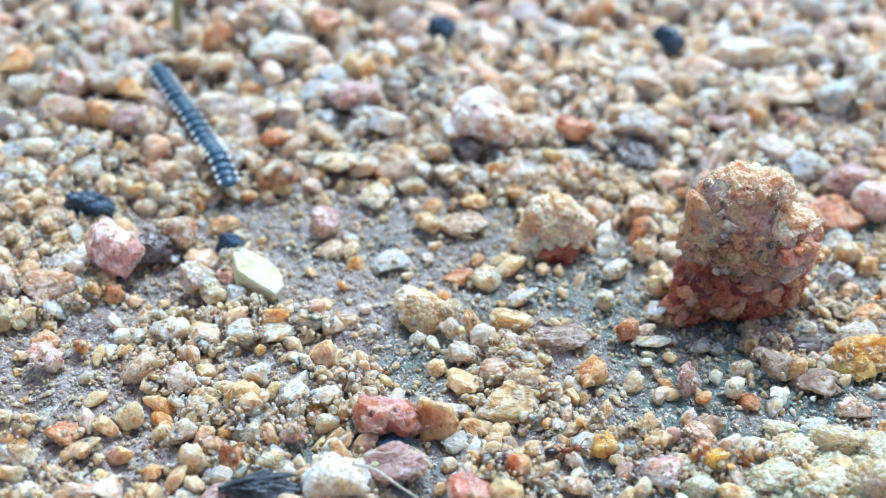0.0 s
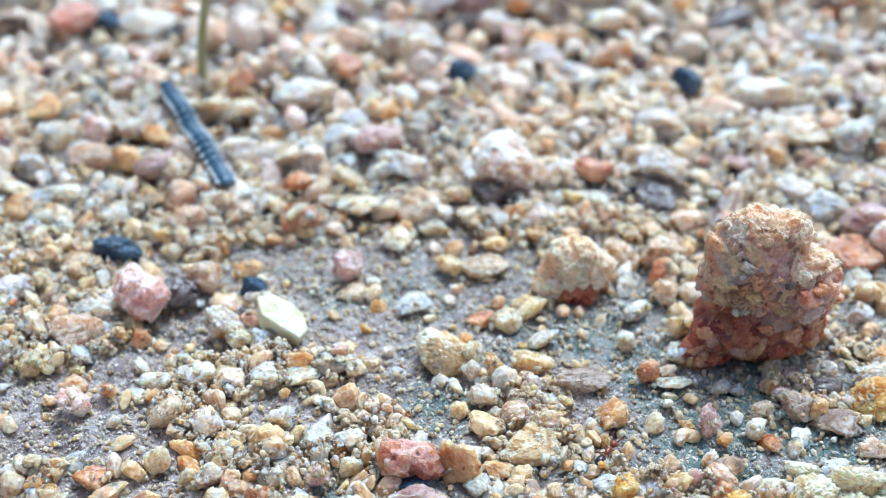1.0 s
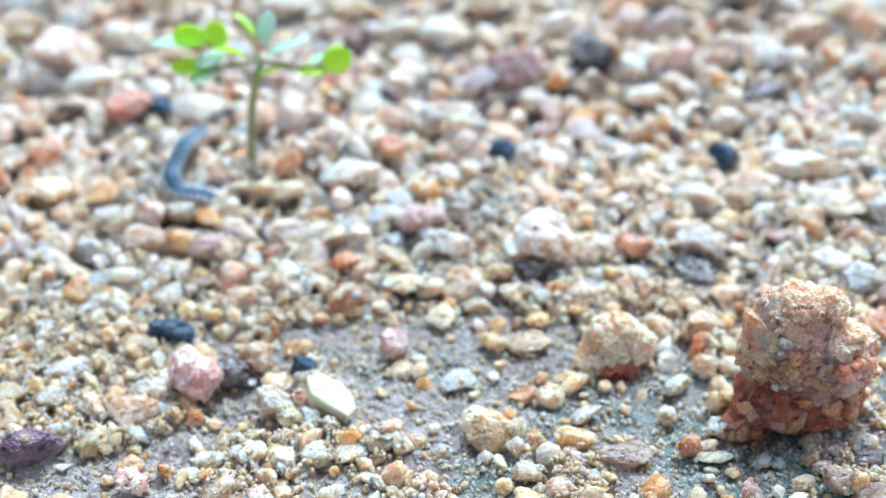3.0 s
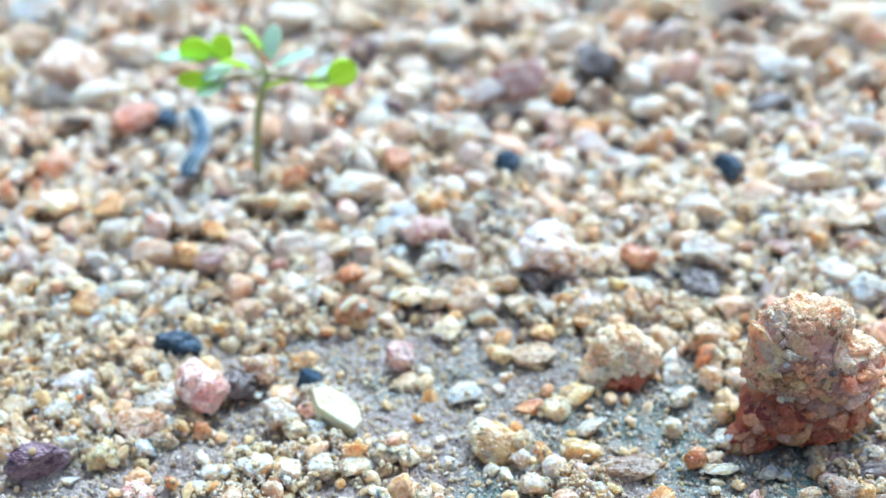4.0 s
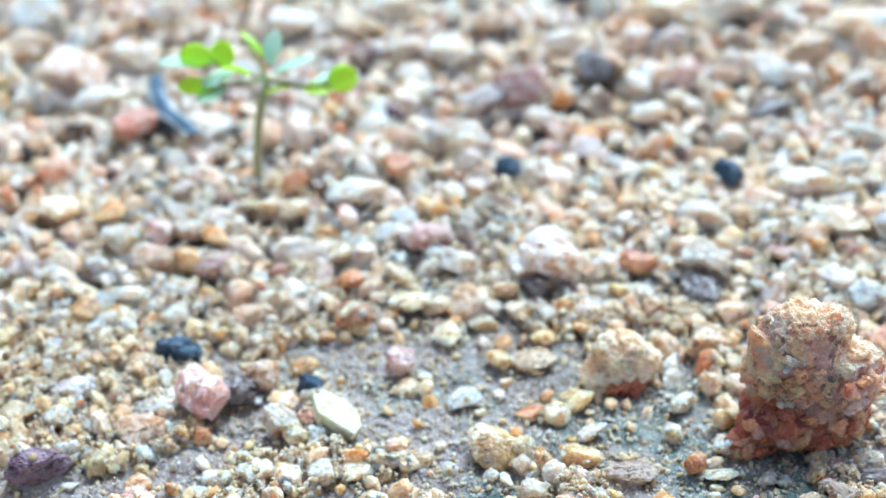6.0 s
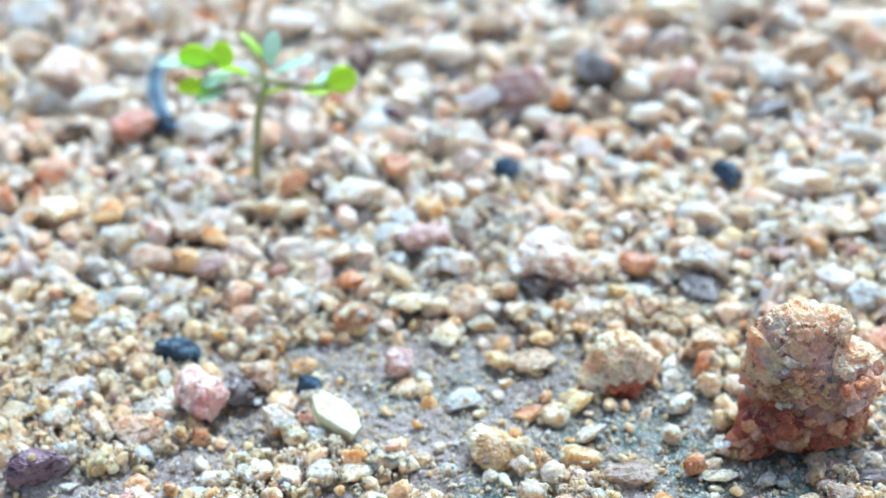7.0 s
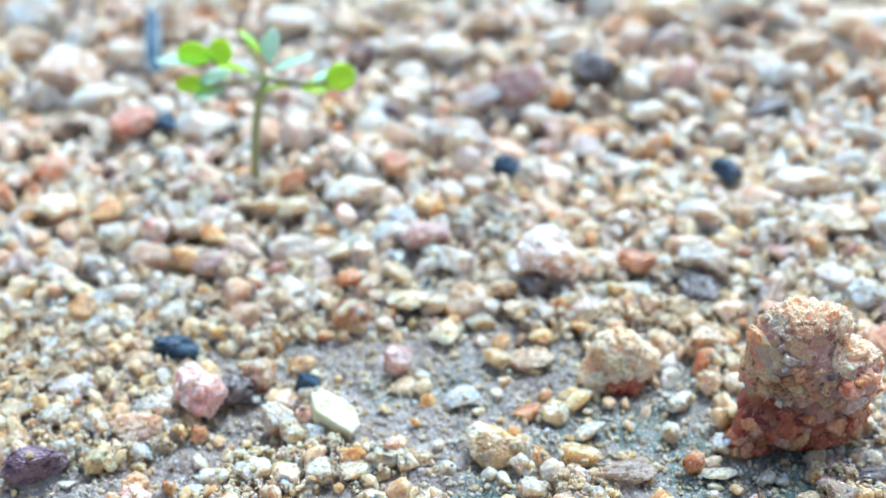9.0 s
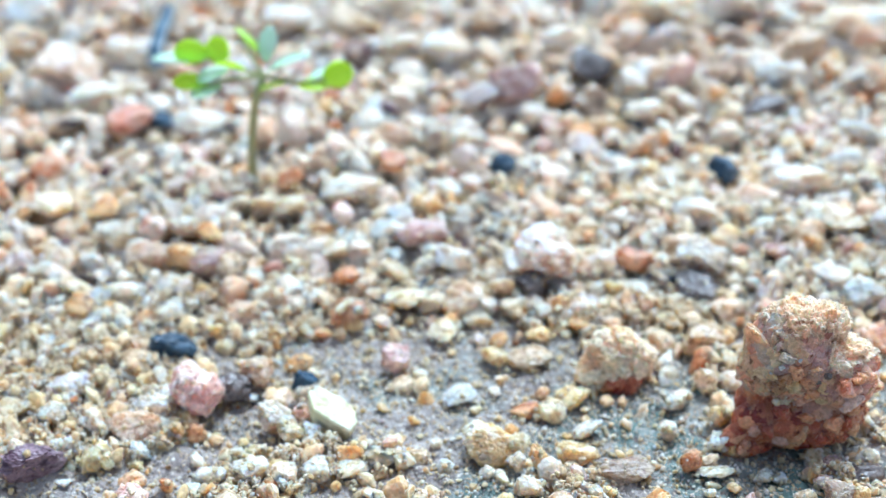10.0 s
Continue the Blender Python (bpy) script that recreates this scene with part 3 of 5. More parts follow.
stone("tan", "l", 15.07, 46.24, 1.41, 1.17, 1.07, -1)
stone("gold", "l", 12.42, 44.57, 1.38, 1.20, 1.26, -16)
stone("white", "l", 11.62, 45.25, 1.85, 1.15, 0.74, 4)
stone("white", "l", 13.57, 44.80, 1.38, 1.23, 0.55, 15)
stone("salmon", "r", 10.70, 42.03, 1.34, 1.11, 0.92, 12)
stone("tan", "r", 9.80, 44.43, 0.91, 0.81, 0.70, 10)
stone("blush", "r", -35.06, 106.54, 6.23, 5.52, 4.29, 9)
stone("red", "a", -27.22, 96.82, 4.17, 3.18, 2.13, 8)
stone("black", "r", -24.75, 98.24, 2.10, 1.69, 1.40, 23)
stone("salmon", "r", -35.46, 94.98, 2.16, 1.69, 2.28, -23)
stone("white", "f", -21.27, 97.34, 4.43, 2.81, 1.33, -20)
stone("umber", "r", -18.09, 95.64, 1.44, 1.13, 1.33, -22)
stone("mauve", "f", 7.62, 101.47, 4.62, 3.73, 3.55, 16)
stone("lilac", "f", 4.41, 100.54, 3.75, 2.69, 1.96, 15)
stone("white", "r", 19.08, 97.09, 3.92, 2.07, 1.96, 21)
stone("pink", "a", 23.40, 104.13, 3.53, 2.62, 2.37, 1)
stone("umber", "r", 15.23, 105.58, 4.18, 3.87, 2.60, 20)
stone("ochre", "r", 26.42, 100.33, 1.60, 1.42, 1.31, 10)
stone("slate", "r", 36.97, 92.00, 3.77, 2.39, 1.88, -25)
stone("umber", "f", 29.93, 97.45, 4.17, 2.05, 1.25, 10)
stone("slate", "a", 0.01, 93.32, 2.14, 1.59, 2.68, 1)
stone("white", "r", 2.17, 92.61, 2.32, 1.84, 2.08, -6)
stone("black", "r", 5.74, 88.07, 2.19, 1.86, 1.98, -21)
stone("white", "r", 6.96, 87.78, 1.60, 1.33, 1.69, -15)
stone("salmon", "r", -3.29, 94.29, 3.16, 1.78, 1.58, -9)
stone("white", "r", -3.01, 112.32, 3.48, 2.78, 1.74, 9)
stone("white", "r", -14.84, 118.14, 5.46, 4.25, 2.73, 0)
stone("cream", "r", -8.93, 117.54, 4.22, 3.46, 2.13, -1)
stone("white", "r", 1.50, 110.31, 4.60, 3.57, 2.30, -24)
stone("white", "r", 12.86, 111.62, 4.05, 1.82, 2.03, 18)
stone("blush", "a", 19.59, 111.37, 3.49, 2.52, 2.98, 25)
stone("umberlight", "r", 30.18, 110.65, 3.46, 2.74, 2.57, -15)
stone("tan", "r", 36.15, 107.84, 3.97, 3.12, 3.12, 13)
stone("slate", "r", 32.36, 103.31, 3.82, 3.07, 1.91, -11)
stone("cream", "r", 41.81, 113.99, 4.73, 3.80, 2.76, -25)
stone("salmon", "r", 42.84, 109.83, 3.45, 2.92, 2.86, 20)
stone("purple", "a", -25.65, 54.9, 3.5, 2.5, 2.2, -12)
stone("slate", "a", -24.02, 56.51, 1.30, 1.14, 1.62, 20)
stone("yellow", "a", -22.03, 55.46, 1.50, 1.29, 1.65, 18)
stone("lilac", "r", -25.09, 62.54, 2.99, 1.59, 1.49, -1)
stone("cream", "l", -28.23, 60.49, 2.47, 1.75, 0.99, -14)
stone("white", "a", -25.49, 59.50, 1.93, 1.65, 1.75, 12)
stone("cream", "r", -28.81, 63.43, 1.62, 1.29, 1.07, 5)
stone("salmon", "a", -30.08, 64.05, 1.40, 1.15, 1.75, -3)
stone("cream", "r", -26.84, 73.25, 2.64, 2.16, 1.58, 16)
stone("slate", "r", -24.75, 72.12, 2.19, 1.54, 1.09, 1)
stone("white", "r", -23.03, 72.24, 1.85, 1.36, 0.92, -23)
stone("ochre", "r", -26.06, 70.62, 1.91, 1.73, 1.75, -12)
stone("white", "f", -25.04, 69.39, 1.88, 1.34, 1.16, 17)
stone("white", "r", -27.60, 67.25, 1.44, 1.25, 1.17, 25)
stone("white", "a", -31.86, 71.47, 1.93, 1.66, 1.68, 15)
stone("black", "r", -26.68, 61.75, 0.98, 0.89, 0.65, -20)
stone("white", "r", -30.25, 75.95, 2.18, 1.92, 1.09, -5)
stone("cream", "r", -30.92, 83.81, 2.82, 2.58, 1.85, 17)
stone("ochre", "r", -33.61, 83.27, 1.68, 1.56, 1.06, -23)
stone("white", "r", -25.35, 79.94, 3.00, 2.43, 1.50, 8)
stone("ochre", "r", -19.78, 76.90, 2.20, 1.86, 1.30, -3)
stone("umberlight", "r", -17.53, 76.50, 2.20, 2.03, 1.62, -14)
stone("tan", "r", -40.66, 113.20, 4.13, 3.66, 3.52, 6)
stone("salmon", "r", -32.16, 114.24, 2.94, 2.51, 1.57, 13)
stone("slate", "r", -37.62, 103.22, 3.02, 2.67, 2.76, -23)
stone("white", "r", -30.75, 111.77, 4.07, 3.25, 2.46, -21)
stone("white", "r", -31.71, 101.68, 4.87, 2.44, 2.44, 13)
stone("slate", "f", -42.88, 121.57, 5.58, 4.53, 2.79, 19)
stone("white", "r", -28.56, 122.35, 3.73, 3.05, 2.37, 7)
stone("white", "r", -4.28, 122.66, 4.99, 2.49, 2.49, 7)
stone("tan", "r", 5.81, 117.89, 4.23, 3.55, 2.11, -21)
stone("cream", "r", 24.70, 118.00, 4.84, 3.93, 2.42, 14)
stone("white", "r", 31.32, 118.66, 5.48, 2.74, 2.74, -24)


# ---- the large rocks ----
def lump(parent, name, tone, shape, at, size, turn, seed):
    """One mineral piece of a composite rock; millimetres."""
    rng = np.random.default_rng(seed)
    verts = pebble_points(rng, shape, 5 if max(size) > 2 else 4)
    verts = verts - (verts.max(0) + verts.min(0)) / 2
    verts = verts * (np.array(size) * MM / (verts.max(0) - verts.min(0)))
    me = mesh_of(name, verts, GRID[5 if max(size) > 2 else 4][1], [STONE_MATERIAL[tone]], False)
    return part(name, me, parent, f"{STONES[tone][4]} piece" if parent else "", pose(*(Vector(at) * MM), *turn))


def mottled(name, tones, scale, rough, soft, depth=0.00008):
    """A blotched mineral with fine stains; translucent where soft."""
    mat, bsdf = surface(name, rough, 0.35)
    body = mineral(mat, tones, scale)
    stain = tuple(0.55 * v for v in tones[0])
    mat.node_tree.links.new(worn(mat, bsdf, body, stain, tones[-1], 0.40, depth, (rough - 0.08, rough + 0.3)), bsdf.inputs["Base Color"])
    bsdf.inputs["Subsurface Weight"].default_value, bsdf.inputs["Subsurface Scale"].default_value = soft, 0.0025
    bsdf.inputs["Subsurface Radius"].default_value = (1.0, 0.55, 0.32)
    return mat


RED_MASS = mottled("red_mineral", ((0.20, 0.03, 0.02), (0.56, 0.20, 0.09), (0.30, 0.06, 0.035), (0.70, 0.36, 0.18), (0.42, 0.12, 0.065)), 12.0, 0.22, 0.8)
MAUVE_MASS = mottled("mauve_mineral", ((0.44, 0.16, 0.10), (0.74, 0.40, 0.25), (0.46, 0.20, 0.16), (0.80, 0.50, 0.28), (0.60, 0.33, 0.27)), 8.0, 0.22, 0.85)
SMOKY_MASS = mottled("smoky_quartz", ((0.26, 0.15, 0.10), (0.58, 0.40, 0.24), (0.58, 0.24, 0.12), (0.46, 0.37, 0.30), (0.66, 0.48, 0.29)), 8.0, 0.12, 0.95)
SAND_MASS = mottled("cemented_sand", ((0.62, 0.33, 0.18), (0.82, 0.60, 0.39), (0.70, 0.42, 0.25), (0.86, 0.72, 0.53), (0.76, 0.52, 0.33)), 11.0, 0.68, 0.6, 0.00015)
CREAM_MASS = mottled("cream_crust", ((0.72, 0.46, 0.25), (0.86, 0.67, 0.44), (0.76, 0.48, 0.27), (0.88, 0.74, 0.54), (0.82, 0.60, 0.37)), 6.0, 0.68, 0.6, 0.00018)


def mass(parent, name, mat, at, half, seed, facets=9, crumble=0.05, level=6, label="", turn=(0, 0, 0)):
    """One grown-together body of a rock: blunt facets, lumps and crumbs; millimetres."""
    rng = np.random.default_rng(seed)
    dirs = GRID[level][0]
    n = rng.normal(size=(facets, 3))
    n /= np.linalg.norm(n, axis=1)[:, None]
    cut = np.clip(dirs @ n.T, 0, None) / rng.uniform(0.50, 0.86, facets)
    radius = (1 + (cut ** 34.0).sum(1)) ** (-1 / 34.0)
    off = Vector(rng.uniform(-9, 9, 3))
    grain = []
    for d in dirs:
        d = Vector(d)
        out = 1 + 0.10 * noise.noise(d * 2.0 + off) + 0.06 * noise.noise(d * 4.6 + off) + 0.03 * noise.noise(d * 10 + off)
        if crumble:
            out += crumble * (1.0 - 1.9 * noise.voronoi(d * 3.6 + off)[0][0]) + 0.6 * crumble * (1.0 - 1.9 * noise.voronoi(d * 8 + off)[0][0]) + 0.25 * crumble * noise.noise(d * 26 + off)
        grain.append(out)
    verts = dirs * (radius * np.array(grain))[:, None]
    verts = verts - (verts.max(0) + verts.min(0)) / 2
    verts = verts * (2 * np.array(half) * MM / (verts.max(0) - verts.min(0)))
    return part(name, mesh_of(name, verts, GRID[level][1], [mat], False), parent, label, pose(*(Vector(at) * MM), *turn))


def grown(rock, middle, bodies, regions, hold, seed, lean_by=0.6, level=7):
    """Skin of a rock grown together from overlapping bodies, in one part for each mineral; returns a place on it by direction."""
    middle = np.array(middle)
    dirs, faces = GRID[level]
    reach = []
    for at, half in bodies:
        o, d = (middle - np.array(at)) / np.array(half), dirs / np.array(half)
        a, b, c = (d * d).sum(1), (d * o).sum(1), (o * o).sum() - 1
        root = np.sqrt(np.maximum(b * b - a * c, 0))
        reach.append(np.where(b * b > a * c, np.maximum((root - b) / a, 0), 0))
    radius = np.log(np.exp(hold * np.array(reach)).sum(0)) / hold
    points = middle + dirs * radius[:, None]
    off = Vector((seed * 3.7, seed * 1.3, seed * 2.1))
    owner, rise = [], []
    for p in points:
        p = Vector(p)
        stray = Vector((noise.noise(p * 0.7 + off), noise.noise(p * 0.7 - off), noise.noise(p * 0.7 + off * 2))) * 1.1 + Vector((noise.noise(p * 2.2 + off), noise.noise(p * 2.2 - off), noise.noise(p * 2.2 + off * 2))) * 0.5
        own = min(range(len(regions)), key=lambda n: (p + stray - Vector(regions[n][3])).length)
        cell = noise.voronoi(p * 0.55 + off)[1][0]
        lean = noise.cell_vector(cell * 731.0) - Vector((0.5, 0.5, 0.5))
        small = noise.voronoi(p * 1.2 + off)[1][0]
        tilt = noise.cell_vector(small * 517.0) - Vector((0.5, 0.5, 0.5))
        bump = lean_by * lean.dot(p * 0.55 + off - cell) + 0.5 * lean_by * tilt.dot(p * 1.2 + off - small)
        bump += 0.22 * noise.noise(p * 0.7 + off) + 0.12 * noise.noise(p * 1.6 + off) + 0.07 * noise.noise(p * 3.4 + off) + 0.04 * noise.noise(p * 7.5 + off)
        crumbs = regions[own][4]
        bump += crumbs * (0.6 * noise.noise(p * 1.8 - off) + 0.6 * noise.noise(p * 3.8 - off) + 0.4 * noise.noise(p * 8.0 - off))
        owner.append(own)
        rise.append(bump)
    owner = np.array(owner)
    points = (points + dirs * np.array(rise)[:, None]) * MM
    face_owner = owner[faces[:, 0]]
    for n, (name, mat, words, *_) in enumerate(regions):
        mine = faces[face_owner == n]
        if len(mine):
            used, again = np.unique(mine, return_inverse=True)
            part(name, mesh_of(name, points[used], again.reshape(-1, 3), [mat], False), rock, words)

    def place(u, v, w, deep):
        aim = np.array((u, v, w)) - middle
        near = (dirs @ (aim / np.linalg.norm(aim))).argmax()
        return tuple(points[near] / MM - dirs[near] * deep)

    return place


def big_rock(x, y):
    """A large conglomerate: red below, smoky quartz and mauve lumps above, under cemented sand."""
    rock = new("rock")
    rock.matrix_basis = pose(x * MM, y * MM, 0)
    tagged(rock, "large red-brown rock with smoky quartz and a pale sandy crust", "rock")
    bodies = (((-0.1, 0.1, 2.0), (4.2, 2.7, 2.3)), ((-3.8, -1.5, 0.8), (1.9, 0.9, 1.0)), ((-3.0, -1.0, 2.0), (1.6, 1.2, 1.4)), ((-1.0, 0.4, 5.7), (3.3, 2.3, 4.2)), ((-1.0, 0.5, 8.3), (2.0, 1.6, 1.8)),
              ((1.9, 0.0, 4.9), (2.4, 2.2, 2.7)), ((0.3, 0.4, 8.5), (1.7, 1.4, 1.3)), ((-2.2, 0.3, 7.0), (1.8, 1.8, 2.0)))
    regions = (("red_base", RED_MASS, "", (-1.4, -2.0, 2.2), 0.10), ("red_spur", RED_MASS, "dark red pointed spur", (-4.0, -2.0, 1.0), 0.06), ("red_base", RED_MASS, "", (2.0, -2.2, 1.6), 0.10),
               ("red_middle", MAUVE_MASS, "", (-0.4, -2.2, 4.8), 0.12), ("quartz_lump", SMOKY_MASS, "glassy grey-brown quartz", (-3.2, -1.4, 7.1), 0.02), ("mauve_lump", MAUVE_MASS, "smooth mauve-red lump", (2.4, -2.0, 4.8), 0.03),
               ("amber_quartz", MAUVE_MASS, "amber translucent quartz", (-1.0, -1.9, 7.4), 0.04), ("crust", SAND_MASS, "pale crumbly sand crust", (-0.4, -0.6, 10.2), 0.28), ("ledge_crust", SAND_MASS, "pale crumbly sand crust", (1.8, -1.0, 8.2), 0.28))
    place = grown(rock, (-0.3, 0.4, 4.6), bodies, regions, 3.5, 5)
    rng = np.random.default_rng(310)
    # grown-in grains: tone, place seen from the middle, width
    for tone, u, w, wide in (("ochre", -2.2, 6.0, 1.5), ("ochre", -1.7, 5.5, 1.0), ("sienna", -0.1, 5.1, 1.5), ("red", -1.2, 4.1, 1.3), ("mauve", 0.2, 3.7, 1.4), ("garnet", -2.4, 2.9, 1.4),
                             ("sienna", 1.4, 2.5, 1.4), ("rust", -0.9, 1.7, 1.6), ("sienna", 3.3, 3.0, 1.4), ("garnet", 2.5, 2.0, 1.3), ("ochre", 3.9, 5.4, 1.1), ("tan", -2.9, 4.2, 1.0), ("cream", -2.2, 3.8, 0.8),
                             ("ochre", 1.0, 5.6, 1.4), ("sienna", -0.9, 6.3, 1.1), ("red", 2.0, 5.6, 1.7), ("sienna", 2.9, 6.2, 1.3), ("mauve", 2.6, 4.3, 1.6), ("ochre", 0.9, 4.4, 1.2), ("garnet", -3.2, 1.9, 1.3), ("sienna", -4.2, 1.0, 1.2), ("garnet", -3.7, 0.8, 1.1), ("ochre", -4.9, 0.5, 0.8), ("red", -3.9, 1.8, 1.0),
                             ("garnet", 0.4, 1.6, 1.5), ("sienna", -0.4, 2.7, 1.3), ("garnet", 1.6, 1.2, 1.2), ("red", -1.9, 1.2, 1.3), ("rust", 3.3, 1.3, 1.3), ("smoky", -3.5, 5.6, 1.3), ("sienna", -0.8, 7.6, 1.6),
                             ("ochre", -3.7, 6.6, 1.0), ("salmon", -2.9, 9.0, 1.2), ("sienna", -1.9, 7.2, 1.2), ("smoky", -2.8, 6.8, 1.4), ("white", -3.0, 7.6, 0.42), ("white", -2.6, 8.4, 0.36), ("white", -3.9, 7.0, 0.3),
                             ("white", -1.6, 8.2, 0.3), ("umber", -0.1, 6.2, 0.8), ("umber", 0.6, 6.6, 0.6), ("white", -2.7, 3.5, 0.5), ("cream", -3.0, 3.9, 0.6)):
        lump(rock, "quartz_grain", tone, "a", place(u, -2.3, w, (0.30 if wide > 0.7 else 0.02) * wide), (wide, wide, wide * rng.uniform(0.8, 1.15)), tuple(rng.uniform(-35, 35, 3)), 320 + int(100 * wide + 7 * w))
    TAKEN.append((x * MM, (y + 0.2) * MM, 3.9 * MM, 2.5 * MM))
    TAKEN.append(((x - 3.2) * MM, (y - 1.5) * MM, 1.8 * MM, 1.0 * MM))


big_rock(22.7, 56.9)


def tan_rock(x, y):
    """A peaked rock of cream crust with a red-brown face."""
    rock = new("rock")
    rock.matrix_basis = pose(x * MM, y * MM, 0)
    tagged(rock, "cream-crusted reddish rock on sandy ground", "rock")
    bodies = (((0.0, 0.0, 1.0), (2.5, 1.8, 1.5)), ((-0.1, 0.2, 2.2), (1.9, 1.4, 1.9)), ((1.0, 0.1, 1.9), (1.6, 1.4, 1.4)))
    regions = (("crust", CREAM_MASS, "pale cream crust", (-1.0, -1.2, 2.6), 0.12), ("crust", CREAM_MASS, "pale cream crust", (0.8, -0.2, 3.8), 0.12), ("crust", CREAM_MASS, "pale cream crust", (-2.2, -0.6, 1.0), 0.1),
               ("red_core", RED_MASS, "red-brown mineral core", (1.0, -2.2, 1.0), 0.04), ("crust", CREAM_MASS, "pale cream crust", (2.0, -0.8, 2.4), 0.1))
    grown(rock, (0.1, 0.1, 1.4), bodies, regions, 4.0, 9, 0.7, 6)
    TAKEN.append((x * MM, (y + 0.1) * MM, 2.4 * MM, 1.8 * MM))


tan_rock(11.6, 62.4)

CAKE = mottled("cemented_pale_sand", ((0.56, 0.42, 0.22), (0.78, 0.67, 0.44), (0.64, 0.54, 0.34), (0.80, 0.73, 0.55), (0.72, 0.58, 0.34)), 6.0, 0.6, 0.6, 0.00016)


def cake(x, y, wide, deep, high, turn):
    """A lump of pale sand grains cemented together; millimetres."""
    ob = mass(None, "sand_lump", CAKE, (x, y, 0.45 * high), (0.62 * wide, 0.62 * deep, 0.95 * high), int(x * 10 + y * 100), 6, 0.16, 5, "", (0, 0, turn))
    TAKEN.append((x * MM, y * MM, 0.5 * wide * MM, 0.5 * deep * MM))
    tagged(ob, "crumbly cream lump of cemented sand on the clay", "crust", group="sand lumps")


cake(22.74, 44.47, 2.32, 1.95, 0.93, 13)
cake(25.41, 44.99, 2.80, 1.26, 1.12, -20)
cake(27.53, 44.56, 2.17, 1.78, 0.87, 5)
cake(21.12, 42.57, 2.72, 1.79, 1.09, 5)
cake(23.53, 41.89, 3.00, 2.19, 1.20, 24)
cake(26.38, 41.84, 2.41, 1.87, 1.74, -10)
cake(17.18, 41.98, 1.79, 1.39, 0.87, -17)
cake(22.71, 46.06, 1.88, 1.10, 0.75, -15)

def chunk(outline, deep, mat, at, turn, seed):
    """A broken stone with a given outline towards its front, thinner at front and back; millimetres."""
    bm = bmesh.new()
    rings = [[bm.verts.new((u * k, v, w * k)) for u, w in outline] for v, k in ((-deep, 0.62), (-0.35 * deep, 0.98), (0.4 * deep, 0.96), (deep, 0.55))]
    n = len(outline)
    for low, high in zip(rings, rings[1:]):
        for k in range(n):
            bm.faces.new((low[k], low[(k + 1) % n], high[(k + 1) % n], high[k]))
    bm.faces.new(rings[0][::-1])
    bm.faces.new(rings[-1])
    bmesh.ops.recalc_face_normals(bm, faces=bm.faces)
    bmesh.ops.triangulate(bm, faces=bm.faces)
    for _ in range(4):
        bmesh.ops.subdivide_edges(bm, edges=[e for e in bm.edges if e.calc_length() > 0.16], cuts=1, use_grid_fill=True)
        bmesh.ops.triangulate(bm, faces=bm.faces)
    bm.normal_update()
    off = Vector((seed * 1.7, seed * 0.9, seed * 2.3))
    moves = []
    for v in bm.verts:
        p = v.co * 1.0
        cell = noise.voronoi(p * 1.1 + off)[1][0]
        lean = noise.cell_vector(cell * 731.0) - Vector((0.5, 0.5, 0.5))
        moves.append(v.normal * (0.35 * lean.dot(p * 1.1 + off - cell) + 0.14 * noise.noise(p * 1.3 + off) + 0.08 * noise.noise(p * 3.0 + off) + 0.05 * noise.noise(p * 7.0 + off)))
    for v, m in zip(bm.verts, moves):
        v.co = (v.co + m) * MM
    ob = new("stone", bm_mesh("stone", bm, mat))
    for p in ob.data.polygons:
        p.use_smooth = False
    ob.matrix_basis = pose(*(Vector(at) * MM), *turn)
    TAKEN.append((at[0] * MM, at[1] * MM, 0.42 * (max(u for u, _ in outline) - min(u for u, _ in outline)) * MM, 0.8 * deep * MM))
    return ob


PINK = mottled("pink_granite", ((0.78, 0.46, 0.38), (0.87, 0.67, 0.59), (0.70, 0.37, 0.30), (0.89, 0.81, 0.73), (0.82, 0.54, 0.45)), 9.0, 0.4, 0.6)
RED_QUARTZ = mottled("red_quartz", ((0.32, 0.11, 0.07), (0.62, 0.38, 0.29), (0.42, 0.17, 0.08), (0.72, 0.54, 0.43), (0.48, 0.25, 0.20)), 10.0, 0.25, 0.85)
pink_rock = chunk(((-1.75, 0.5), (-1.25, 1.7), (-0.4, 2.0), (0.4, 1.3), (1.3, 1.0), (1.95, -0.1), (1.3, -0.9), (0.6, -1.9), (-0.4, -1.5), (-1.4, -0.7)), 1.3, PINK, (-16.1, 60.6, 1.75), (-28, 0, 4), 3)
red_rock = chunk(((-2.0, 0.4), (-1.7, 1.2), (-0.3, 1.1), (0.9, 0.9), (1.7, 0.3), (2.0, -0.6), (1.1, -1.2), (0.2, -0.7), (-0.8, -1.0), (-1.8, -0.6)), 1.2, RED_QUARTZ, (0.75, 46.9, 1.0), (-30, 0, 0), 5)
tagged(red_rock, "broken red and orange quartz stone with pale glints", "stone", group="loose stones on the ground")
umber_rock = chunk(((-1.3, 0.4), (-0.9, 0.95), (0.1, 0.9), (1.0, 0.7), (1.35, 0.0), (1.0, -0.8), (-0.2, -0.9), (-1.1, -0.5)), 0.9, STONE_MATERIAL["umber"], (-13.9, 61.6, 0.95), (-25, 0, 0), 8)
tagged(umber_rock, "dark umber stone beside the pink one", "stone", group="loose stones on the ground")
tagged(pink_rock, "angular pink granite stone with pale edges on damp ground", "stone", group="loose stones on the ground")
rust_rock = lump(None, "stone", "rust", "l", (-6.5, 69.2, 1.1), (2.9, 2.4, 2.3), (0, 0, 0), 41)
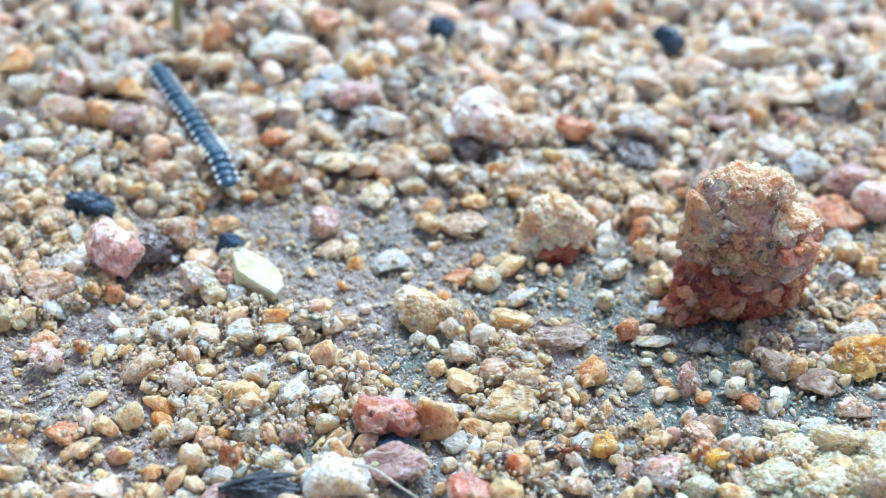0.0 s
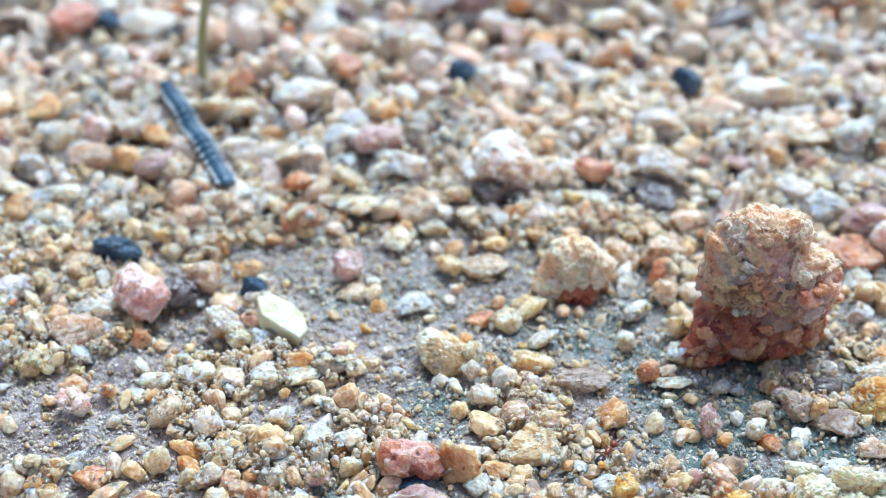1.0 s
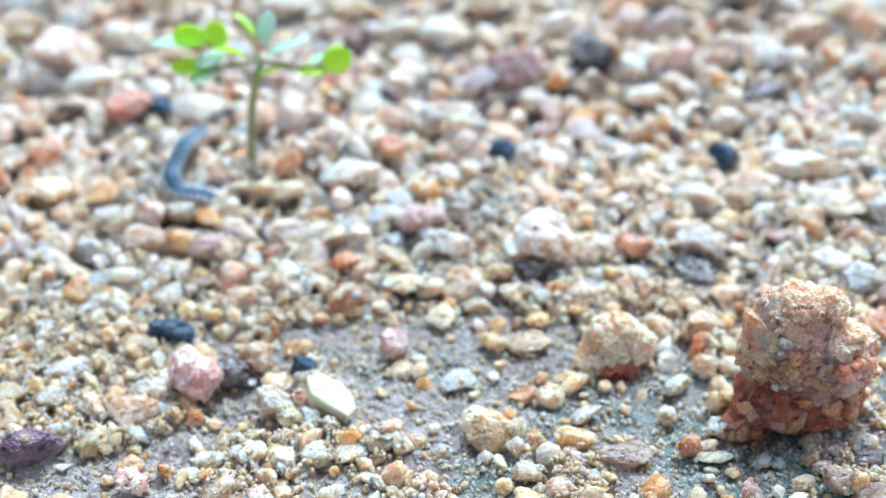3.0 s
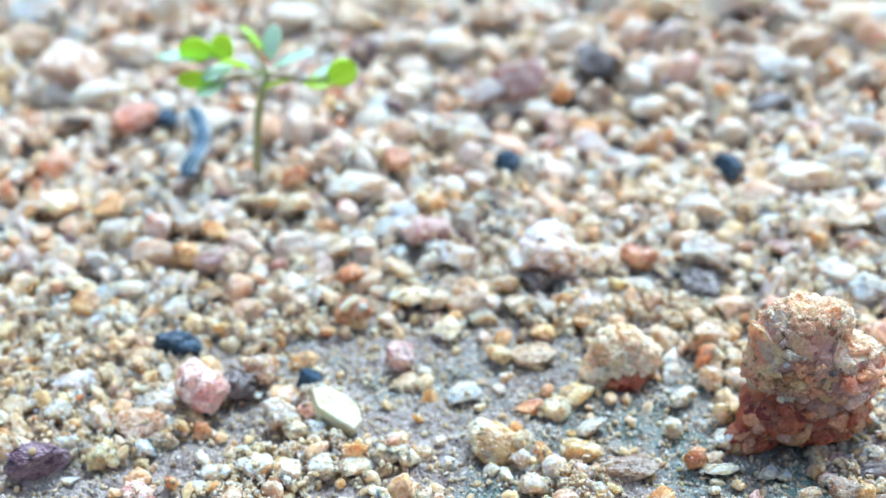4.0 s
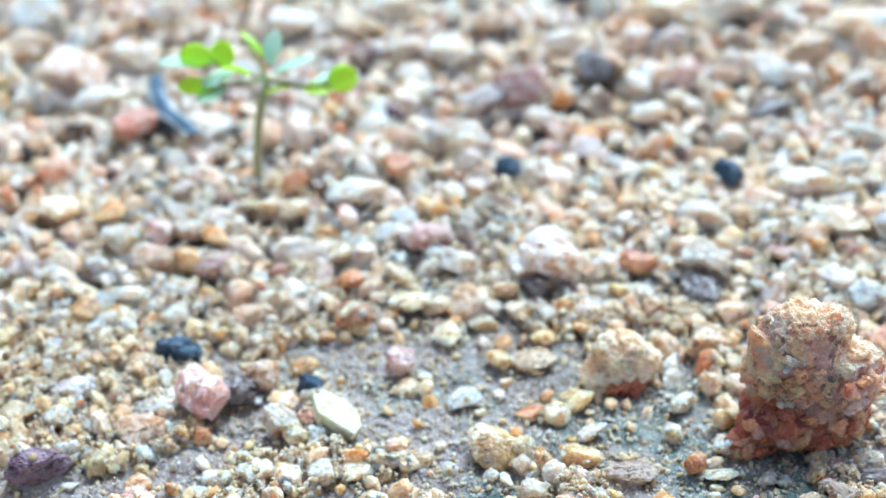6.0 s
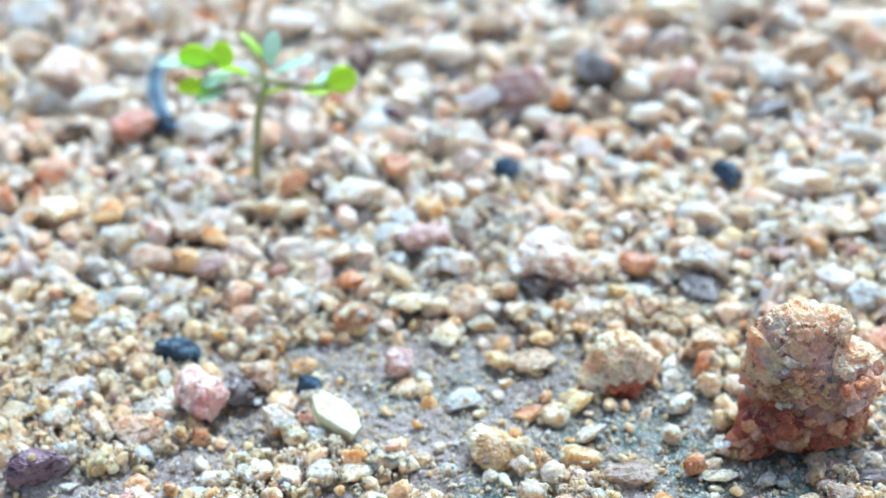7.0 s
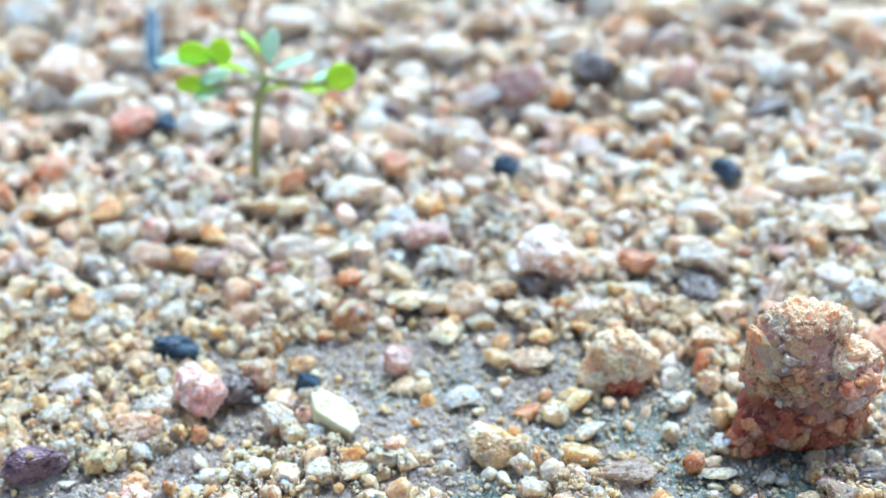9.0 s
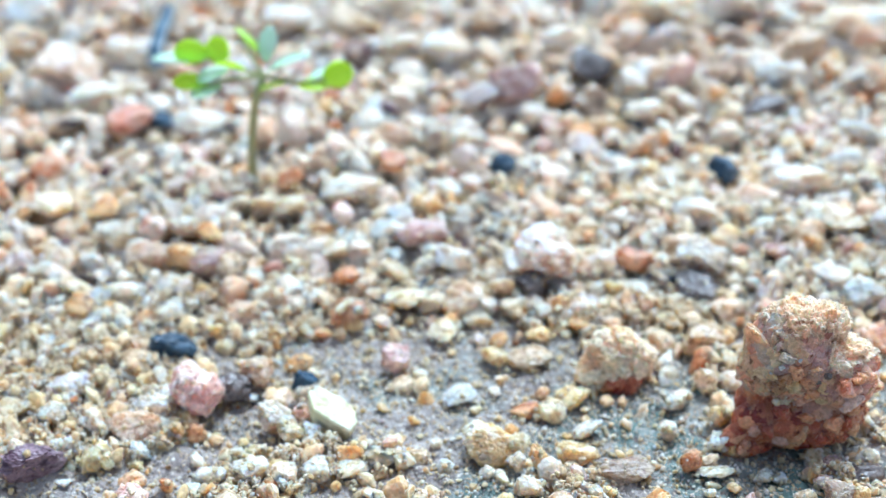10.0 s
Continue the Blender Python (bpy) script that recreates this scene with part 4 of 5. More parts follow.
for tone, at, size, seed in (("cream", (-0.3, -0.1, 0.8), (1.7, 1.4, 1.0), 42), ("ochre", (0.3, -0.9, -0.3), (1.5, 0.9, 1.0), 43), ("white", (0.7, -0.4, 0.6), (0.8, 0.7, 0.7), 44)):
    lump(rust_rock, "quartz_grain", tone, "l", at, size, (0, 0, 20), seed)
tagged(rust_rock, "small rust-brown stone with pale grains on its top", "stone", group="loose stones on the ground")
TAKEN.append((-6.5 * MM, 69.2 * MM, 1.6 * MM, 1.3 * MM))


def slab(x, y, z, turn):
    """A tilted slab of pale yellow-green quartz with a flat bright top."""
    bm = bmesh.new()
    outline = ((-1.9, 0.9), (-1.2, 1.5), (0.3, 1.2), (1.2, 0.75), (1.85, -0.2), (1.5, -1.1), (0.2, -0.75), (-1.2, -0.25))
    low = [bm.verts.new((u * 0.88 * MM, v * 0.85 * MM - 0.1 * MM, -0.95 * MM)) for u, v in outline]
    high = [bm.verts.new((u * MM, v * MM, (0.65 + 0.05 * math.sin(3 * u)) * MM)) for u, v in outline]
    bm.faces.new(high)
    bm.faces.new(low[::-1])
    for k in range(8):
        bm.faces.new((low[k], low[(k + 1) % 8], high[(k + 1) % 8], high[k]))
    bmesh.ops.recalc_face_normals(bm, faces=bm.faces)
    bmesh.ops.bevel(bm, geom=bm.edges[:], offset=0.10 * MM, segments=1, affect="EDGES")
    bmesh.ops.triangulate(bm, faces=bm.faces)
    bmesh.ops.subdivide_edges(bm, edges=bm.edges[:], cuts=2, use_grid_fill=True)
    bmesh.ops.subdivide_edges(bm, edges=[e for e in bm.edges if e.calc_length() > 0.25 * MM], cuts=1, use_grid_fill=True)
    for v in bm.verts:
        v.co += Vector((0.4, 0.4, 1)) * (0.0001 * noise.noise(v.co * 700) + 0.00006 * noise.noise(v.co * 2300))
    mat = plain("greenish_quartz", (0.68, 0.62, 0.30), (0.82, 0.79, 0.57), 0.45, 500.0, depth=0.0001)
    ob = new("stone", bm_mesh("stone", bm, mat))
    for p in ob.data.polygons:
        p.use_smooth = False
    ob.matrix_basis = pose(x * MM, y * MM, z * MM, 14, 13, turn)
    TAKEN.append((x * MM, y * MM, 1.9 * MM, 1.2 * MM))
    tagged(ob, "pale yellow-green quartz slab with a flat bright top, tilted", "stone", group="loose stones on the ground")


slab(-7.2, 58.3, 1.25, -10)


def charcoal(x, y, turn):
    """A splintered piece of burnt wood."""
    black = plain("charred_wood", (0.02, 0.024, 0.03), (0.13, 0.15, 0.17), 0.5, 900.0, depth=0.00016)
    base = new("charcoal_splinter")
    base.matrix_basis = pose(x * MM, y * MM, 0.7 * MM, 0, 0, turn)
    rng = np.random.default_rng(31)
    mass(base, "body", black, (0, 0, 0.15), (2.3, 0.85, 0.85), 371, 12, 0.20, 5, "", (0, 4, 0))
    for k in range(9):
        o = rng.uniform(-0.6, 0.6, 2)
        length, start = rng.uniform(0.5, 1.3), rng.uniform(-1.2, 1.0)
        pts = [((start + u * length) * MM, (o[0] + 0.25 * u * o[1]) * MM, (0.75 + 0.25 * o[1] - 0.5 * abs(o[0]) - 0.15 * u * u) * MM) for u in np.linspace(-1, 1, 7)]
        part("splinter", tube("splinter", pts, [0.15 * MM * (1 - 0.8 * abs(u) ** 2) for u in np.linspace(-1, 1, 7)], black, 5), base)
    TAKEN.append((x * MM, y * MM, 2.0 * MM, 0.8 * MM))
    tagged(base, "splintered black piece of burnt wood on the gravel", "charcoal")


charcoal(-5.9, 42.2, 8)
straw_mat = plain("dry_straw", (0.62, 0.52, 0.34), (0.75, 0.70, 0.58), 0.5, 1500.0)
bark_mat = plain("dry_twig", (0.42, 0.31, 0.20), (0.56, 0.45, 0.32), 0.65, 900.0)


def fibre(name, ends, bow, radius, material, label, category):
    a, b = Vector(ends[0]) * MM, Vector(ends[1]) * MM
    pts = [a.lerp(b, u) + Vector((0, 0, bow * MM * math.sin(math.pi * u))) + Vector((0.06, 0.09, 0.0)) * MM * math.sin(7 * u) for u in np.linspace(0, 1, 15)]
    ob = new(name, tube(name, pts, [radius * MM * (1 - 0.4 * u) for u in np.linspace(0, 1, 15)], material))
    tagged(ob, label, category)


fibre("straw", ((-1.2, 42.3, 2.6), (2.6, 41.0, 0.8)), 0.5, 0.09, straw_mat, "thin pale dry straw bent over the stones", "straw")
fibre("straw", ((-0.6, 43.2, 2.2), (1.2, 44.0, 1.5)), 0.1, 0.05, straw_mat, "short thin dry straw beside red stones", "straw")
fibre("twig", ((-15.8, 78.3, 1.0), (-11.9, 75.3, 0.9)), 0.2, 0.30, bark_mat, "short dry brown twig lying on the gravel", "twig")


def crust_mound(x, y, wide, deep, high):
    """A crumbly cake of cemented pale sand, low and uneven."""
    mat, bsdf = surface("sand_crust", 0.6)
    links = mat.node_tree.links
    body = mix(mat, steps(mat, texture(mat, "Noise", 450.0, 4.0), 0.40, 0.62), (0.56, 0.48, 0.30), (0.74, 0.66, 0.48))
    links.new(worn(mat, bsdf, body, (0.48, 0.34, 0.18), (0.62, 0.60, 0.40)), bsdf.inputs["Base Color"])
    verts, across, along = [], 130, 70
    for j in range(along):
        for i in range(across):
            u, v = 2 * i / (across - 1) - 1, 2 * j / (along - 1) - 1
            p = Vector((u * wide, v * deep, 0))
            edge = max(0.0, 1 - u * u - v * v + 0.5 * noise.noise(p * 0.5 + Vector((3, 1, 7))))
            bent = p + 0.4 * noise.noise_vector(p * 0.6)
            crumb = 0.9 - 1.5 * noise.voronoi(bent * 0.62)[0][0] ** 1.5 + 0.55 * (0.8 - 1.6 * noise.voronoi(bent * 1.5)[0][0]) + 0.22 * (0.8 - 1.6 * noise.voronoi(bent * 3.6)[0][0])
            z = high * min(1.0, 2.2 * edge) * (0.25 + crumb) - 0.35 * (edge < 0.05)
            verts.append(((x + p.x) * MM, (y + p.y) * MM, z * MM))
    ids = np.arange(across * along).reshape(along, across)
    faces = np.stack([ids[:-1, :-1], ids[:-1, 1:], ids[1:, 1:], ids[1:, :-1]], -1).reshape(-1, 4)
    ob = new("sand_crust", mesh_of("sand_crust", verts, faces, [mat], False))
    tagged(ob, "crumbly cream cake of cemented sand on the clay", "crust")


crust_mound(24.0, 42.6, 6.5, 3.2, 0.6)

# ---- seedling ----
def leaf_material(name, colour, second, through=0.6):
    mat, bsdf = surface(name, 0.3, 0.7)
    links = mat.node_tree.links
    tone = mix(mat, steps(mat, texture(mat, "Noise", 500.0, 3.0), 0.4, 0.6), colour, second)
    links.new(tone, bsdf.inputs["Base Color"])
    glow = mat.node_tree.nodes.new("ShaderNodeBsdfTranslucent")
    glow.inputs["Color"].default_value = (0.82, 0.96, 0.02, 1)
    both = mat.node_tree.nodes.new("ShaderNodeMixShader")
    both.inputs[0].default_value = through
    links.new(bsdf.outputs[0], both.inputs[1])
    links.new(glow.outputs[0], both.inputs[2])
    links.new(both.outputs[0], mat.node_tree.nodes["Material Output"].inputs["Surface"])
    bsdf.inputs["Sheen Weight"].default_value, bsdf.inputs["Sheen Roughness"].default_value = 1.0, 0.35
    bsdf.inputs["Coat Weight"].default_value, bsdf.inputs["Coat Roughness"].default_value = 1.0, 0.3
    relief(mat, bsdf, texture(mat, "Noise", 1500.0, 4.0), 0.00004)
    return mat


LEAF = leaf_material("leaf_green", (0.50, 0.84, 0.03), (0.58, 0.86, 0.05), 0.68)
# pale colour stands in for the sky's reflection on the flatter leaflets
SHEEN_LEAF = leaf_material("leaf_sky_sheen", (0.62, 0.83, 0.68), (0.74, 0.87, 0.79), 0.3)
STEM = plain("seedling_stem", (0.34, 0.40, 0.14), (0.50, 0.38, 0.20), 0.5, 160.0)


def leaflet_mesh(long, wide, material):
    """A small oval blade, folded a little along its midrib, from its stalk at the origin along +x."""
    bm = bmesh.new()
    rows = []
    for i in range(11):
        u = i / 10
        half = wide / 2 * math.sin(math.pi * min(max(u, 0.02), 0.985) ** 1.15) ** 0.5
        rows.append([(u * long, half * v, 0.10 * wide * abs(v) ** 1.6 + 0.10 * long * math.sin(math.pi * u) * 0.5 - 0.05 * wide) for v in (-1, -0.66, -0.33, 0, 0.33, 0.66, 1)])
    thick = 0.05
    tops = [[bm.verts.new(Vector(p) * MM) for p in row] for row in rows]
    unders = [[bm.verts.new(Vector((p[0], p[1], p[2] - thick)) * MM) for p in row] for row in rows]
    for i in range(10):
        for k in range(6):
            bm.faces.new((tops[i][k], tops[i + 1][k], tops[i + 1][k + 1], tops[i][k + 1]))
            bm.faces.new((unders[i][k + 1], unders[i + 1][k + 1], unders[i + 1][k], unders[i][k]))
        for k in (0, 6):
            bm.faces.new((tops[i][k], unders[i][k], unders[i + 1][k], tops[i + 1][k]))
    for i in (0, 10):
        for k in range(6):
            bm.faces.new((tops[i][k], tops[i][k + 1], unders[i][k + 1], unders[i][k]))
    bmesh.ops.recalc_face_normals(bm, faces=bm.faces)
    return bm_mesh("leaflet", bm, material)


def build_seedling():
    plant = new("seedling")
    base = Vector((-15.85, 88.3, 0.0))
    plant.matrix_basis = pose(*(base * MM))
    pts = [(0.3, 0, -0.5), (0.45, 0, 1.5), (0.6, 0, 3.5), (0.95, 0.05, 6.0), (1.5, 0, 8.6), (2.3, 0, 10.6)]
    part("stem", tube("stem", [Vector(p) * MM for p in pts], [v * MM for v in (0.44, 0.42, 0.40, 0.38, 0.34, 0.28)], STEM), plant, "thin upright green-brown stem")
    top = Vector(pts[-1])
    # stalks: from the stem's top to their tips, then leaflets: root, length, width, turn, climb, roll
    stalks = {
        "left": ((-1.4, 0.3, 11.7), (-2.6, 0.4, 12.3)), "low": ((-0.6, -0.6, 10.6), (-2.6, -1.0, 10.2)),
        "right": ((4.8, -0.5, 10.1), (7.3, -0.6, 10.3)), "back": ((1.2, 1.2, 12.0), (0.6, 2.0, 12.9)),
    }
    for a, b in stalks.values():
        a, b = Vector(a), Vector(b)
        curve = [top.lerp(a, u) for u in (0, 0.5)] + [a.lerp(b, u) for u in (0, 0.5, 1)]
        part("leaf_stalk", tube("leaf_stalk", [p * MM for p in curve], [v * MM for v in (0.2, 0.17, 0.15, 0.12, 0.08)], STEM), plant)
    for x, y, z, long, wide, turn, climb, roll in (
            (-1.8, 0.0, 12.6, 2.8, 2.1, 174, 4, -50), (-0.35, -0.1, 12.2, 2.2, 2.0, 145, 30, -48), (-2.0, 0.3, 12.0, 4.4, 1.7, 183, 3, -8),
            (-0.4, 0.4, 11.2, 2.8, 2.0, 212, -10, -4), (0.9, -0.3, 11.3, 2.4, 1.6, 190, 20, 38), (-2.0, -0.9, 10.5, 2.9, 1.7, 178, 2, -26),
            (-1.0, -0.8, 10.3, 2.6, 1.9, 208, -10, -6), (2.0, 1.2, 11.9, 3.0, 0.9, 140, 34, 10), (2.5, 0.6, 11.4, 3.0, 1.7, 75, 52, -8),
            (2.7, 0.0, 11.0, 3.6, 2.0, 12, 16, -6), (4.0, -0.5, 10.1, 2.0, 1.0, 190, -8, 4), (5.0, -0.6, 10.0, 2.4, 1.4, 352, -3, 20),
            (7.0, -0.6, 10.2, 2.6, 2.3, 18, 14, 54), (5.9, -0.4, 10.2, 2.0, 1.3, 40, 10, -4)):
        part("leaflet", leaflet_mesh(long, wide, SHEEN_LEAF if -20 < roll < 0 else LEAF), plant, "leaflet with a pale sky sheen in its colour" if -20 < roll < 0 else "", pose(x * MM, y * MM, z * MM, 0, 0, turn) @ pose(0, 0, 0, 0, -climb, 0) @ pose(0, 0, 0, roll))
    tagged(plant, "small bright green seedling with round leaflets on a thin stem", "seedling")


build_seedling()

# ---- millipede ----
BODY = plain("millipede_shell", (0.03, 0.075, 0.12), (0.055, 0.12, 0.18), 0.30, 2200.0, 0.9)
SPOT = plain("millipede_spot", (0.72, 0.75, 0.74), (0.80, 0.82, 0.80), 0.4, 2200.0)
LEG = plain("insect_leg", (0.10, 0.08, 0.07), (0.20, 0.16, 0.13), 0.4, 2500.0)
RINGS, LENGTH = 20, 14.6


def ring_mesh(long, wide, high, head=False):
    """One arched body ring, flat below, along +x."""
    bm = bmesh.new()
    loops = []
    stations = ((-0.56, 0.72), (-0.49, 0.97), (-0.15, 1.04), (0.2, 0.98), (0.42, 0.84), (0.62, 0.72))
    for u, s in stations:
        if head:
            s *= math.sqrt(max(0.05, 1 - max(0, u + 0.1) ** 2 * 1.7))
        loop = []
        for k in range(14):
            a = k * math.tau / 14
            y, z = math.cos(a), math.sin(a)
            flat = 0.55 if z < 0 else 1.0
            loop.append(bm.verts.new((u * long * MM, y * wide / 2 * s * (1 + 0.10 * math.exp(-6 * z * z)) * MM, z * high / 2 * s * flat * MM)))
        loops.append(loop)
    for low, up in zip(loops, loops[1:]):
        for k in range(14):
            bm.faces.new((low[k], low[(k + 1) % 14], up[(k + 1) % 14], up[k]))
    bm.faces.new(loops[0][::-1])
    bm.faces.new(loops[-1])
    bmesh.ops.recalc_face_normals(bm, faces=bm.faces)
    return bm_mesh("body_ring", bm, BODY)


def blob_mesh(name, size, material, level=2):
    return mesh_of(name, GRID[level][0] * (np.array(size) * MM / 2), GRID[level][1], [material])


def build_millipede():
    creature = new("millipede")
    tagged(creature, "dark blue millipede with white spots along each side, crawling", "millipede")
    step = LENGTH / RINGS
    ring, head, tail = ring_mesh(step, 1.22, 0.95), ring_mesh(step * 1.1, 1.05, 0.9, True), ring_mesh(step, 0.95, 0.8, True)
    spot = blob_mesh("spot", (0.40, 0.34, 0.30), SPOT)
    legs = {side: tube("leg", [Vector(p) * MM for p in ((0, 0, 0), (0.03, side * 0.28, 0.02), (0.05, side * 0.48, -0.32), (0.05, side * 0.55, -0.5))],
                       [v * MM for v in (0.06, 0.055, 0.04, 0.02)], LEG, 5) for side in (-1, 1)}
    feeler = {side: tube("antenna", [Vector(p) * MM for p in ((0.3, side * 0.2, 0.1), (0.8, side * 0.45, 0.15), (1.2, side * 0.5, -0.1))], [v * MM for v in (0.05, 0.05, 0.04)], LEG, 5) for side in (-1, 1)}
    rings = []
    for k in range(RINGS):
        if k == 0:
            ob = part("head", head, creature)
            for side in (-1, 1):
                part("antenna", feeler[side], ob)
        else:
            last = k == RINGS - 1
            ob = part("body_ring", tail if last else ring, creature)
            if last:
                ob.matrix_basis = pose(0, 0, 0, 0, 0, 180)
            for side in (-1, 1):
                part("spot", spot, ob, "white side spot", pose(-0.05 * MM, side * 0.63 * MM, 0.12 * MM))
                for fore in (-0.17, 0.17):
                    part("leg", legs[side], ob, "", pose(fore * MM, side * 0.35 * MM, -0.18 * MM))
        rings.append(ob)
    return creature, rings


MILLIPEDE, MILLIPEDE_RINGS = build_millipede()

CRAWL = []


def crawl(t, *line):
    """At t seconds, the middle line from head to tail in millimetres."""
    CRAWL.append((t, *line))


crawl(0, -16.35, 82.35, -14.63, 78.62, -12.84, 75.25, -11.10, 71.71, -9.95, 68.71, -9.48, 67.11)
crawl(0.8, -17.25, 85.45, -15.95, 82.06, -14.58, 78.46, -13.25, 75.80, -12.01, 73.61, -11.35, 71.64)
crawl(1.6, -20.75, 89.71, -18.95, 87.55, -16.95, 84.42, -15.43, 81.04, -14.07, 77.84, -13.28, 75.19)
crawl(2.2, -21.64, 91.75, -21.35, 87.81, -20.45, 84.69, -18.22, 82.73, -16.02, 81.16, -14.47, 79.10)
crawl(2.6, -21.41, 93.03, -21.09, 88.73, -21.22, 85.16, -19.46, 83.20, -17.30, 82.19, -15.32, 81.69)
crawl(3, -20.12, 93.49, -21.34, 90.17, -21.88, 86.09, -21.29, 83.89, -19.26, 82.52, -17.67, 81.78)
crawl(3.2, -19.58, 92.60, -21.08, 89.53, -21.91, 86.38, -21.41, 84.18, -19.83, 82.83, -18.21, 81.91)
crawl(4.3, -23.52, 100.96, -22.24, 99.46, -20.74, 97.23, -20.17, 94.62, -20.96, 92.48, -21.95, 90.99, -22.33, 89.69)
crawl(4.8, -26.29, 101.07, -23.68, 99.58, -21.71, 96.80, -20.25, 93.65)
crawl(5.2, -26.94, 101.73, -24.70, 99.39, -22.54, 97.12, -20.27, 94.41)
crawl(5.7, -27.41, 106.06, -25.95, 100.80, -23.91, 97.96, -20.94, 95.18)
crawl(6.8, -27.30, 110.63, -27.16, 105.12, -25.46, 99.91, -24.31, 97.69)
crawl(7.3, -27.44, 113.63, -27.69, 108.55, -26.84, 103.73, -25.97, 100.30)
crawl(8, -30.47, 116.39, -28.28, 112.25, -27.28, 107.17, -26.86, 103.60)
crawl(9, -30.11, 122.00, -28.73, 114.87, -28.03, 110.89, -27.02, 107.70)
crawl(9.6, -27.75, 122.42, -28.23, 117.44, -28.05, 112.07, -27.05, 108.85)
crawl(10, -27.95, 122.63, -28.01, 116.92, -27.73, 111.58, -26.79, 108.74)


def body_line(points):
    """Rings' places along the line, equally spaced from the head, and the way each faces."""
    pts = np.array(points, float).reshape(-1, 2)
    # rounded corners
    for _ in range(3):
        mid = np.concatenate([pts[:1], *(np.stack([0.75 * a + 0.25 * b, 0.25 * a + 0.75 * b]) for a, b in zip(pts, pts[1:])), pts[-1:]])
        pts = mid
    far = np.concatenate([[0], np.cumsum(np.linalg.norm(np.diff(pts, axis=0), axis=1))])
    scale = far[-1] / LENGTH
    at = (np.arange(RINGS) + 0.5) * LENGTH / RINGS * scale
    return np.stack([np.interp(at, far, pts[:, n]) for n in (0, 1)], 1)


# ---- ant ----
ANT_RED = plain("ant_amber", (0.17, 0.045, 0.012), (0.27, 0.08, 0.02), 0.3, 2500.0, depth=0.00001)
ANT_DARK = plain("ant_dark", (0.015, 0.012, 0.012), (0.05, 0.035, 0.03), 0.2, 2500.0, depth=0.00001)


def build_ant():
    """Faces +x; its feet stand at z = 0."""
    ant = new("ant")
    tagged(ant, "tiny amber ant with a dark shiny abdomen, walking over the sand", "ant")
    for name, size, at, mat in (("abdomen", (0.78, 0.56, 0.52), (-0.82, 0, 0.50), ANT_DARK), ("waist", (0.2, 0.16, 0.22), (-0.38, 0, 0.46), ANT_RED),
                                ("thorax", (0.74, 0.32, 0.34), (0.06, 0, 0.52), ANT_RED), ("head", (0.50, 0.44, 0.38), (0.66, 0, 0.56), ANT_RED)):
        part(name, blob_mesh(name, size, mat, 3), ant, "", pose(*(Vector(at) * MM)))
    legs = []
    for side in (-1, 1):
        part("antenna", tube("antenna", [Vector(p) * MM for p in ((0.82, side * 0.1, 0.62), (1.1, side * 0.32, 0.85), (1.45, side * 0.4, 0.6))], [v * MM for v in (0.03, 0.03, 0.025)], ANT_RED, 5), ant)
        for n, (root, foot) in enumerate(((0.28, 0.75), (0.08, 0.1), (-0.12, -0.7))):
            leg = part("leg", tube("leg", [Vector(p) * MM for p in ((0, 0, 0), (0.45 * (foot - root), side * 0.42, 0.22), (0.8 * (foot - root), side * 0.58, -0.25), (foot - root, side * 0.66, -0.42))],
                                   [v * MM for v in (0.034, 0.03, 0.022, 0.015)], ANT_RED, 5), ant, "", pose(root * MM, side * 0.1 * MM, 0.45 * MM))
            legs.append((leg, root, side, (n + (side > 0)) % 2))
    return ant, legs


ANT, ANT_LEGS = build_ant()

# ---- loose gravel and sand ----
# bare patches of clay: middle, half sizes in millimetres, share of grains left
BARE = ((-2.5, 66.0, 7.5, 4.0, 0.04), (1.0, 62.0, 9.0, 4.2, 0.04), (4.0, 59.5, 9.0, 2.6, 0.06), (-3.5, 58.5, 4.5, 2.8, 0.08), (-13.3, 57.4, 5.0, 2.6, 0.04), (-22.5, 54.5, 7, 2.4, 0.12),
        (-20, 49.5, 7, 2.4, 0.15), (12.3, 58.2, 6.0, 3.4, 0.03), (15.5, 52.5, 6.0, 4.2, 0.04), (20.5, 47.6, 9.0, 3.0, 0.04), (9.0, 55.2, 5, 2.0, 0.15), (0.0, 53.0, 6, 2.0, 0.2))


DENSE = ((-24.0, 61.5, 9.0, 6.0), (-26.0, 68.0, 9.0, 5.0), (-8.0, 54.6, 5.0, 1.8))


def share_left(x, y):
    """How much of the loose gravel lies at a place."""
    left = 0.42 + 1.5 * noise.noise(Vector((x * 210, y * 260, 5))) + 0.5 * noise.noise(Vector((x * 520, y * 520, 8)))
    left += min(1.0, max(0.0, (y - 0.066) / 0.010))
    for cx, cy, a, b, rest in BARE:
        q = ((x / MM - cx) / a) ** 2 + ((y / MM - cy) / b) ** 2 + 0.5 * noise.noise(Vector((x * 300, y * 300, 5)))
        if q < 1.2:
            left = min(left, rest)
    for cx, cy, a, b in DENSE:
        if ((x / MM - cx) / a) ** 2 + ((y / MM - cy) / b) ** 2 + 0.5 * noise.noise(Vector((x * 300, y * 300, 5))) < 1:
            left = max(left, 0.85)
    return left


CELL, BED_X, BED_Y = 0.2 * MM, -0.080, 0.030
BED = np.zeros((680, 800))
for sx, sy, rx, ry in TAKEN:
    j, i = np.mgrid[0:680, 0:800]
    BED[((i * CELL + BED_X - sx) / (0.9 * rx)) ** 2 + ((j * CELL + BED_Y - sy) / (0.9 * ry)) ** 2 < 1] = 1.0


